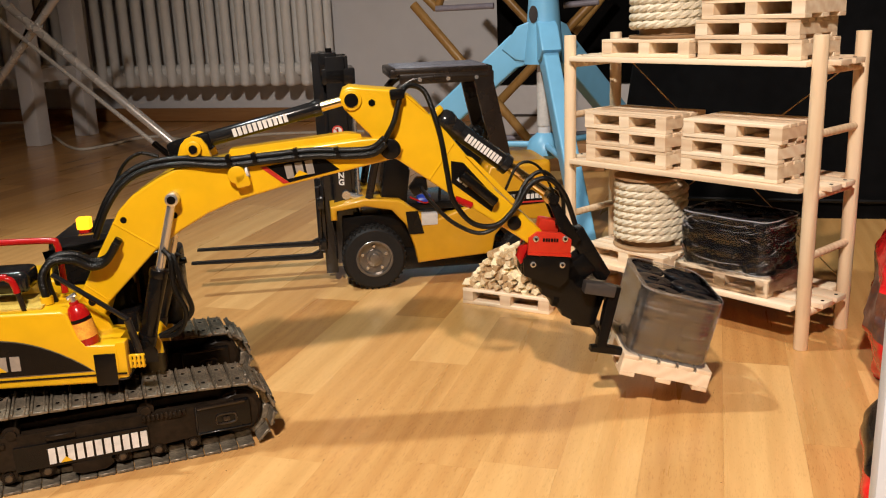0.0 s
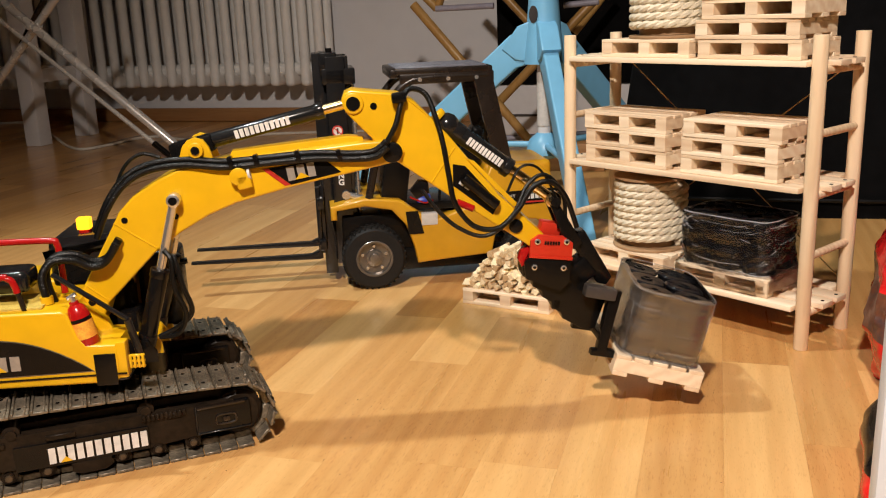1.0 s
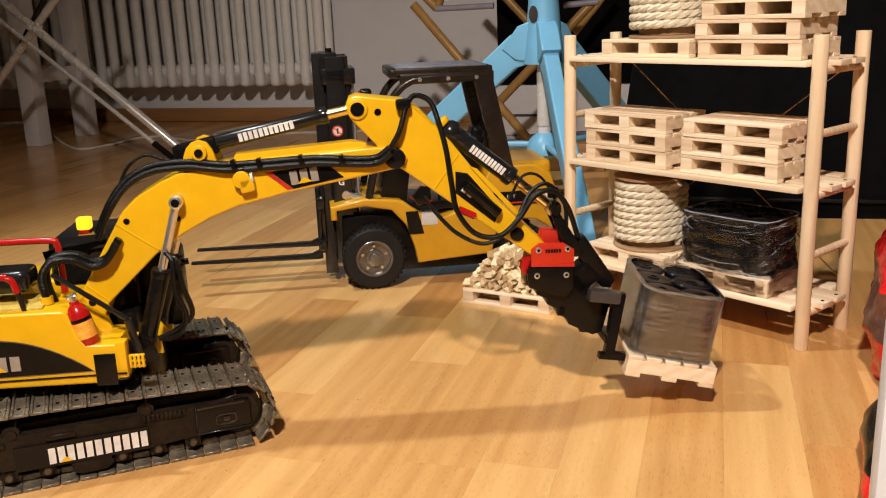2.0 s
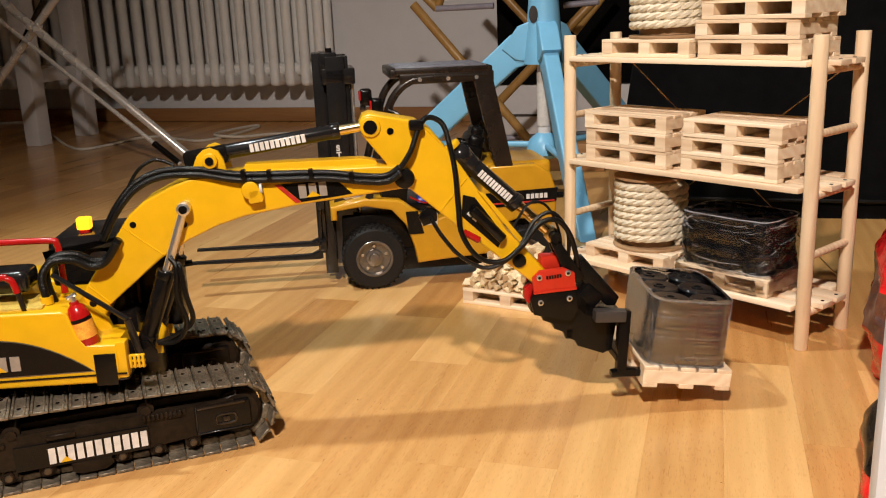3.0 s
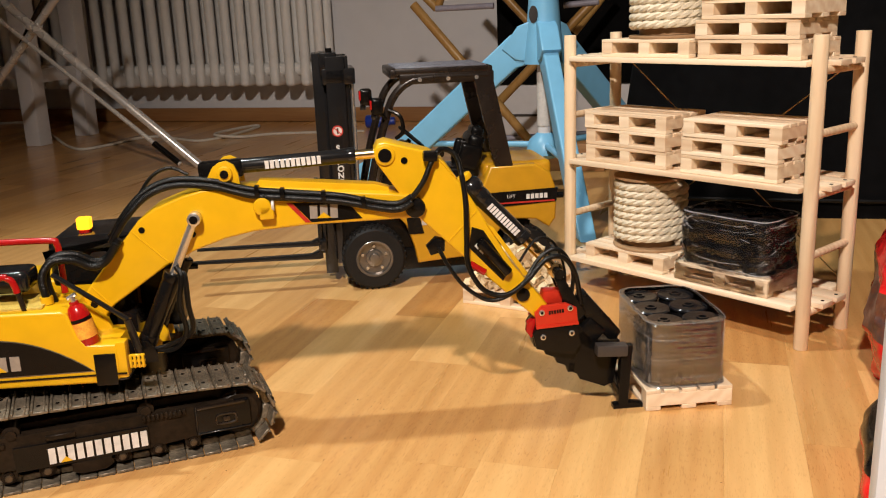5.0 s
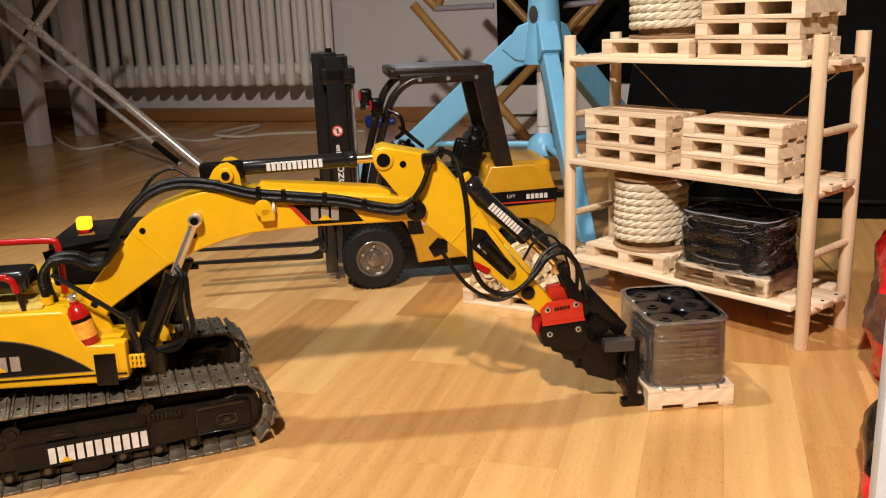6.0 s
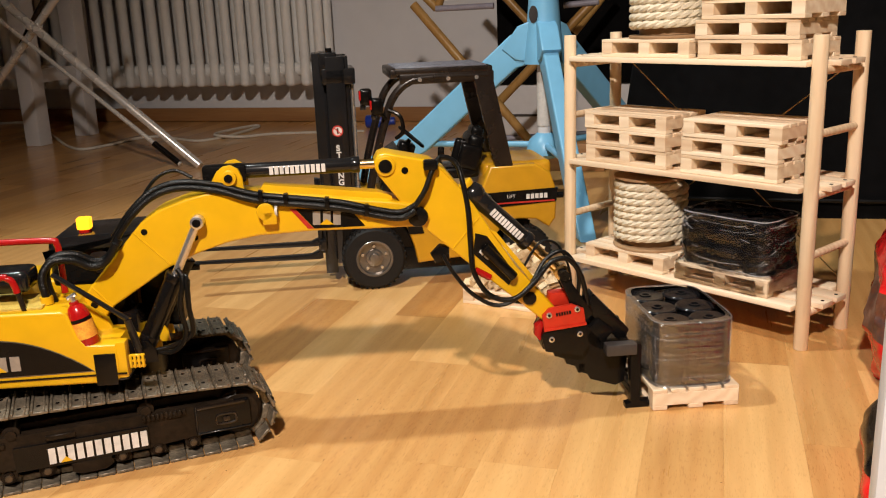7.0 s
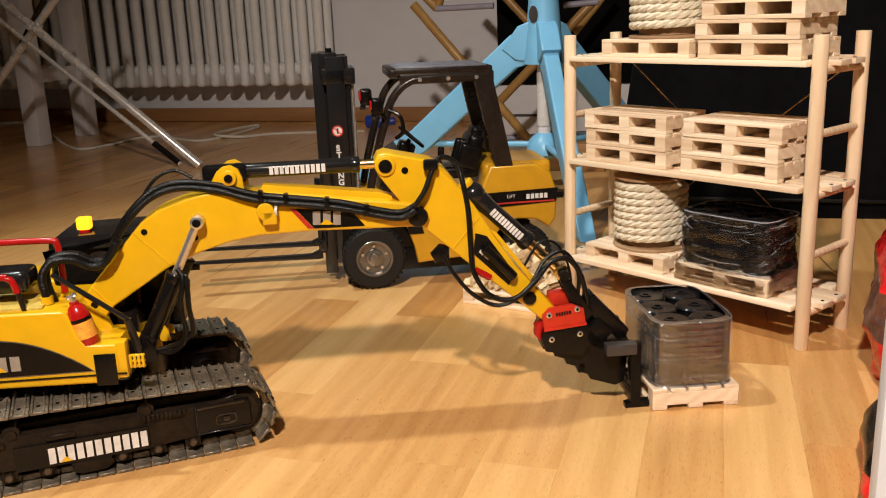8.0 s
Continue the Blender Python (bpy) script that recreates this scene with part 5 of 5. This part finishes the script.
def tube_airer():
    a = thing("chrome_airer", "folding laundry airer of crossed chrome tubes", "laundry airer")
    y = 1.9
    part("tube", rod((-1.83, y, 0.525), (-1.181, y, 0.006), 0.0105, n=18, r_edge=0.002), AIRER_TUBE, a)
    part("tube", rod((-1.97, y + 0.024, 0.008), (-1.45, y + 0.024, 0.499), 0.0095, n=18), AIRER_TUBE, a)
    part("tube", rod((-1.83, y - 0.004, 0.466), (-1.232, y - 0.004, 0.009), 0.0055, n=14), AIRER_TUBE, a)
    part("tube", rod((-1.75, y + 0.12, 0.3), (-1.65, y + 0.12, 0.42), 0.007, n=14), STEEL_GREY, a)
    part("rivet", rod((-1.607, y - 0.014, 0.344), (-1.607, y + 0.03, 0.344), 0.008, n=16, r_edge=0.002), AIRER_TUBE, a)
    part("end_cap", rod((-1.30, y - 0.004, 0.0605), (-1.236, y - 0.004, 0.0125), 0.0075, n=14), BLACK, a)
    return a


tube_airer()


def white_table():
    t = thing("white_table", "white lacquered table with square legs", "table")
    for x, y in ((-1.925, 2.235), (-1.925, 2.455)):
        part("leg", box(0.052, 0.052, 0.68, (x, y, 0.34), 0.003), WHITE, t)
    part("leg", box(0.052, 0.052, 0.68, (-2.75, 2.235, 0.34), 0.003), WHITE, t)
    part("leg", box(0.052, 0.052, 0.68, (-2.75, 2.455, 0.34), 0.003), WHITE, t)
    part("stretcher", box(0.8, 0.02, 0.04, (-2.34, 2.455, 0.2), 0.003), WHITE, t)
    part("stretcher", box(0.02, 0.2, 0.04, (-1.925, 2.345, 0.2), 0.003), WHITE, t)
    part("tabletop", box(0.95, 0.36, 0.03, (-2.34, 2.345, 0.695), 0.004), WHITE, t)
    return t


white_table()
part_cable = [(-2.62, 2.60, 0.004), (-2.437, 2.725, 0.004), (-2.311, 2.668, 0.004), (-2.12, 2.50, 0.004), (-1.959, 2.35, 0.004), (-1.80, 2.20, 0.004), (-1.70, 2.14, 0.004), (-1.672, 2.236, 0.004),
              (-1.665, 2.36, 0.004), (-1.61, 2.39, 0.004), (-1.538, 2.352, 0.004), (-1.436, 2.31, 0.004), (-1.395, 2.38, 0.004), (-1.39, 2.50, 0.005), (-1.385, 2.59, 0.008), (-1.405, 2.60, 0.01), (-1.43, 2.52, 0.01),
              (-1.435, 2.42, 0.011), (-1.40, 2.36, 0.0125), (-1.328, 2.381, 0.006), (-1.272, 2.452, 0.004), (-1.142, 2.491, 0.004), (-1.0, 2.52, 0.004)]
tagged(part("power_cable", tube(part_cable, 0.0042, 8, 6), CABLE), "thin off-white cable lying in loops on the floor", "cable")
tagged(part("bottle", moved(lathe([(0, 0), (0.018, 0), (0.02, 0.004), (0.02, 0.06), (0.012, 0.075), (0.012, 0.09), (0, 0.09)], 20), pose(-1.03, 2.62, 0.0202, 0, 90, 10)), BLUE_DEEP), "blue plastic bottle lying by the wall", "bottle")
cab = thing("black_cabinet", "black cabinet on a pale plinth against the wall", "cabinet")
part("body", box(2.3, 0.3, 1.5, (0.575, 2.62, 0.14 + 0.75), 0.004), CLOTH, cab)
part("plinth", box(2.3, 0.28, 0.139, (0.54, 2.62, 0.0695), 0.003), WHITE, cab)
part("plinth_seam", box(2.3, 0.004, 0.006, (0.54, 2.4785, 0.055)), GREY_PLASTIC, cab)


def dark_bag():
    """A large black soft bag that stands behind the rack."""
    bm = bmesh.new()
    rings = []
    for k in range(15):
        z = k * 0.06
        s = 1.0 - 0.02 * k if k > 1 else 0.97 + 0.02 * k
        rings.append([bm.verts.new((x * s + 0.01 * math.sin(7 * y * 9 + k), y * s + 0.012 * math.sin(x * 17 + k * 0.7), z)) for x, y in superellipse(0.38, 0.16, 5, 64)])
    for p, q in zip(rings, rings[1:]):
        for i in range(64):
            bm.faces.new((p[i], p[(i + 1) % 64], q[(i + 1) % 64], q[i]))
    bm.faces.new(rings[0])
    bm.faces.new(rings[-1])
    bag = thing("travel_bag", "large soft black travel bag standing on the floor", "bag", pose(0.215, 1.70, 0, 0, 0, 2))
    part("body", bm, CLOTH, bag)
    for z in (0.03, 0.8):
        part("piping", tube([(x * 0.995, y * 0.995, z) for x, y in superellipse(0.383 - 0.06 * z, 0.163 - 0.03 * z, 5, 40)], 0.004, 8, 2), BLACK, bag)
    return bag


dark_bag()
tagged(part("wooden_box", box(0.12, 0.1, 0.06, (-0.28, 1.98, 0.03), 0.003), SKIRTING), "brown wooden box on the floor", "box")


def foil_bag(m, half_x, half_y, height, label, bands, seed):
    """A slumped, crumpled foil bag in printed bands."""
    b = thing("foil_bag", label, "bag", m)
    for nm, mat, lo, hi in bands:
        bm = bmesh.new()
        rings = []
        for k in range(15):
            z = (lo + (hi - lo) * k / 14) * height
            t = z / height
            bulge = (0.72 + 0.28 * math.sin(math.pi * min(1, t * 0.9 + 0.12))) * (1 if t < 0.85 else 1 - (t - 0.85) * 2.2)
            ring = []
            for x, y in superellipse(half_x, half_y, 3, 72):
                q = Vector((x * 22 + seed, y * 22, z * 26))
                push = 1 + 0.16 * noise.noise(q) + 0.07 * abs(noise.noise(q * 2.6))
                ring.append(bm.verts.new((x * bulge * push, y * bulge * push, z)))
            rings.append(ring)
        for p, q in zip(rings, rings[1:]):
            for i in range(72):
                bm.faces.new((p[i], p[(i + 1) % 72], q[(i + 1) % 72], q[i]))
        bm.faces.new(rings[0])
        bm.faces.new(rings[-1])
        part(nm, bm, mat, b)
    return b


foil_bag(pose(0.2125, 0.97, 0, 0, 0, -11), 0.05, 0.17, 0.125, "crumpled red and dark checked bag slumped on the floor",
         (("lower_panel", BAG_RED, 0.0, 0.42), ("dark_band", BAG_DARK, 0.42, 0.72), ("upper_panel", BAG_RED, 0.72, 1.0)), 3.0)
foil_bag(pose(0.1595, 0.662, 0, 0, 0, -8), 0.048, 0.08, 0.056, "crumpled glossy red bag with a black top on the floor",
         (("base_panel", BAG_RED, 0.0, 0.58), ("upper_panel", BLACK, 0.58, 1.0)), 9.0)
tagged(part("white_board", moved(box(0.14, 0.012, 0.255, (0.1254, 0.306, 0.1275), 0.001), Matrix.Translation((0.0016, 0, 0.004)) @ Matrix.Translation((0.0554, 0, 0.255)) @ Matrix.Rotation(math.radians(0.1), 4, "Y") @ Matrix.Translation((-0.0554, 0, -0.255))), WHITE), "plain white board standing upright beside the camera", "board")

# ---- floor: beech strips ----
ground = tagged(part("floor", box(RIGHT - LEFT + 0.2, WALL_Y - NEAR + 0.2, 0.05, ((LEFT + RIGHT) / 2, (WALL_Y + NEAR) / 2, -0.0285)), BEECH), "glossy beech strip laminate floor", "floor", kind="structure")
SX, S0, SL = 0.0624, -0.4189, 0.356
# end joints that show: row of strips, place of one joint, tone before and behind it (0 pale, 1 middle, 2 deep)
JOINTS = {-3: (0.95, 1, 0), -2: (0.80, 0, 1), -1: (1.007, 2, 0), 0: (0.73, 1, 0), 1: (0.607, 0, 1), 2: (0.83, 1, 0), 3: (0.98, 1, 0), 4: (0.637, 0, 1),
          5: (0.93, 0, 1), 6: (0.86, 1, 1), 7: (0.889, 0, 2), 8: (0.722, 2, 1)}
TONES = (BEECH_PALE, BEECH, BEECH_DEEP)
rnd = random.Random(11)
STRIPS = {}
rest = []
for k in range(-40, 33):
    x0 = S0 + k * SX
    if x0 < LEFT or x0 + SX > RIGHT:
        continue
    joint, before, behind = JOINTS.get(k, (rnd.uniform(0.6, 0.95), rnd.choice((0, 1, 1, 2)), rnd.choice((0, 1, 2))))
    n = -math.ceil((joint - NEAR) / SL)
    while joint + n * SL < WALL_Y - 0.016:
        y0, y1 = max(joint + n * SL, NEAR), min(joint + (n + 1) * SL, WALL_Y - 0.016)
        tone = before if n == -1 else behind if n == 0 else rnd.choice((0, 1, 1, 2))
        n += 1
        if y1 - y0 < 0.02:
            continue
        if -1.35 < x0 < 0.5 and y1 > 0.2:
            key = (round(y1 - y0, 3), tone)
            if key not in STRIPS:
                STRIPS[key] = mesh_of(box(SX - 0.00006, key[0] - 0.00006, 0.0034, (0, 0, -0.0017)), TONES[tone], False)
            part("floor_strip", STRIPS[key], None, ground, m=pose(x0 + SX / 2, (y0 + y1) / 2, 0))
        else:
            rest.append((x0 + 0.00003, y0 + 0.00003, x0 + SX - 0.00003, y1 - 0.00003))
verts, faces = [], []
for xa, ya, xb, yb in rest:
    k = len(verts)
    verts += [(xa, ya, -0.0034), (xb, ya, -0.0034), (xb, yb, -0.0034), (xa, yb, -0.0034), (xa, ya, 0), (xb, ya, 0), (xb, yb, 0), (xa, yb, 0)]
    faces += [(k + 4, k + 5, k + 6, k + 7), (k, k + 1, k + 5, k + 4), (k + 1, k + 2, k + 6, k + 5), (k + 2, k + 3, k + 7, k + 6), (k + 3, k, k + 4, k + 7)]
far_strips = bpy.data.meshes.new("far_floor_strips")
far_strips.from_pydata(verts, [], faces)
far_strips.materials.append(BEECH_FAR)
tagged(part("far_floor_strips", far_strips, None, ground), kind="stuff")

# ---- specks of dust on the floor ----
rnd = random.Random(23)
verts, faces = [], []
for i in range(70):
    x, y = rnd.uniform(-0.5, 0.12), rnd.uniform(0.55, 1.0)
    if i < 40:
        x, y = rnd.gauss(-0.31, 0.045), rnd.gauss(0.68, 0.045)
    r = rnd.uniform(0.0003, 0.0009)
    k = len(verts)
    a = rnd.uniform(0, 6.28)
    verts += [(x + r * math.cos(a + j * 2.09), y + r * math.sin(a + j * 2.09) * 0.6, 0.0001) for j in range(3)] + [(x, y, 0.0001 + r * 0.5)]
    faces += [(k, k + 1, k + 3), (k + 1, k + 2, k + 3), (k + 2, k, k + 3), (k, k + 2, k + 1)]
dust = bpy.data.meshes.new("floor_dust")
dust.from_pydata(verts, [], faces)
dust.materials.append(DUSTY)
tagged(part("floor_dust", dust, None), "scattered dark specks of dust on the wooden floor", "dust", kind="stuff")

# ---- motion ----
FOOT = (-0.004, 0.1204)
BOOM_T = ((0, 12.1), (0.25, 11.5), (1.7, 11.5), (2.1, 9.7), (2.7, 6.85), (3.1, 6.8), (3.5, 4.3), (4.0, 3.55), (4.5, 2.05), (4.8, 1.75), (5.5, 1.2), (6.0, 1.05), (6.5, 0.17), (7.0, 0.0), (8.0, 0.0))
STICK_T = ((0, 5.9), (0.25, 5.97), (1.7, 5.97), (2.1, 4.1), (2.7, 0.9), (3.1, 0.87), (3.5, -2.1), (4.0, -2.45), (4.5, -3.57), (4.8, -3.3), (5.5, -0.6), (6.0, 0.0), (6.5, -0.38), (7.0, 0.0), (8.0, 0.0))
FORK_T = ((0, -12.5), (0.5, -12.0), (1.0, -13.2), (1.5, -12.1), (1.7, -11.5), (2.1, -8.5), (2.7, -4.0), (3.0, -2.87), (3.5, -3.6), (4.0, -4.4), (4.5, -4.1), (5.5, -1.8), (6.0, -1.2), (6.5, -1.0), (7.0, 0.0), (8.0, 0.0))
LOAD_T = ((0, -0.0314, 0.0376, -14.3), (0.5, -0.0325, 0.0414, -13.4), (1.0, -0.038, 0.0381, -14.6), (1.5, -0.033, 0.0414, -13.6), (1.7, -0.0315, 0.0415, -13.0), (2.2, -0.022, 0.030, -9.5), (2.8, -0.0133, 0.0190, -5.9), (3.0, -0.0103, 0.0240, -6.2),
          (3.5, -0.0078, 0.0063, -3.8), (4.0, -0.0115, 0.0042, -2.9), (4.5, -0.0078, 0.0, 0.0), (6.0, -0.0045, 0.0, 0.0), (6.5, -0.001, 0.0, 0.0), (7.0, 0.0, 0.0, 0.0), (8.0, 0.0, 0.0, 0.0))


YAW_T = ((0, -7.0), (1.7, -7.0), (2.8, -3.0), (3.1, -3.0), (3.6, 0.0), (8.0, 0.0))


def between(table, t):
    """The table's value at t, in straight lines from row to row."""
    for a, b in zip(table, table[1:]):
        if t <= b[0]:
            return a[1] + (b[1] - a[1]) * (t - a[0]) / (b[0] - a[0])
    return table[-1][1]


def swung(p, deg):
    c, s = math.cos(radians(deg)), math.sin(radians(deg))
    return p[0] * c - p[1] * s, p[0] * s + p[1] * c


def plus(a, b):
    return a[0] + b[0], a[1] + b[1]


def at(p, deg):
    return pose(p[0], 0, p[1], 0, -deg, 0)


def motions():
    times = sorted({r[0] for r in BOOM_T} | {r[0] for r in FORK_T})
    rows = {key: [] for key in ("boom", "stick", "fork", "link")}
    aims = {key: ([], []) for key in barrels}
    for t in times:
        b, s, f = between(BOOM_T, t), between(STICK_T, t), between(FORK_T, t)
        elbow = plus(FOOT, swung((0.2822, 0.0656), b))
        tip = plus(elbow, swung((0.1104, -0.095), s))
        pin = plus(tip, swung((0.0150, 0.0335), (s + f) / 2))
        rows["boom"].append((t, at(FOOT, b)))
        rows["stick"].append((t, at(elbow, s)))
        rows["fork"].append((t, at(tip, f)))
        rows["link"].append((t, at(pin, (s + f) / 2)))
        for key, a, c in (("boom", (0.046, 0.09), plus(FOOT, swung((0.103, 0.073), b))),
                          ("stick", plus(FOOT, swung((0.1135, 0.1085), b)), plus(elbow, swung((-0.025, 0.0435), s))),
                          ("fork", plus(elbow, swung((0.0515, 0.0105), s)), pin)):
            deg = math.degrees(math.atan2(c[1] - a[1], c[0] - a[0]))
            aims[key][0].append((t, at(a, deg)))
            aims[key][1].append((t, at(c, deg)))
    for ob, key in ((boom, "boom"), (stick, "stick"), (fork, "fork"), (link, "link")):
        walk(ob, rows[key])
    for key, pairs in barrels.items():
        for b, p in pairs:
            walk(b, aims[key][0])
            walk(p, aims[key][1])
    corner = REST @ Vector((-PD / 2, -PL / 2, 0))
    turn = Matrix.Rotation(radians(22.1), 4, "Z")
    way = turn @ Vector((1, 0, 0))
    for ob, rest_m in ((load_pallet, REST @ pose(0, 0, 0, 0, 0, 90)), (load, REST @ pose(0, 0, PH))):
        keyed = []
        for t, s, z, a in LOAD_T:
            c = corner + way * s + Vector((0, 0, z))
            tilt = Matrix.Translation(c) @ Matrix.Rotation(radians(between(YAW_T, t)), 4, "Z") @ turn @ pose(0, 0, 0, 0, -a, 0) @ turn.inverted() @ Matrix.Translation(-corner)
            keyed.append((t, tilt @ rest_m))
        walk(ob, keyed)


bpy.data.objects.remove(MASTER, do_unlink=True) if not MASTER.children else [bpy.data.objects.remove(o, do_unlink=True) for o in (*MASTER.children, MASTER)]
motions()
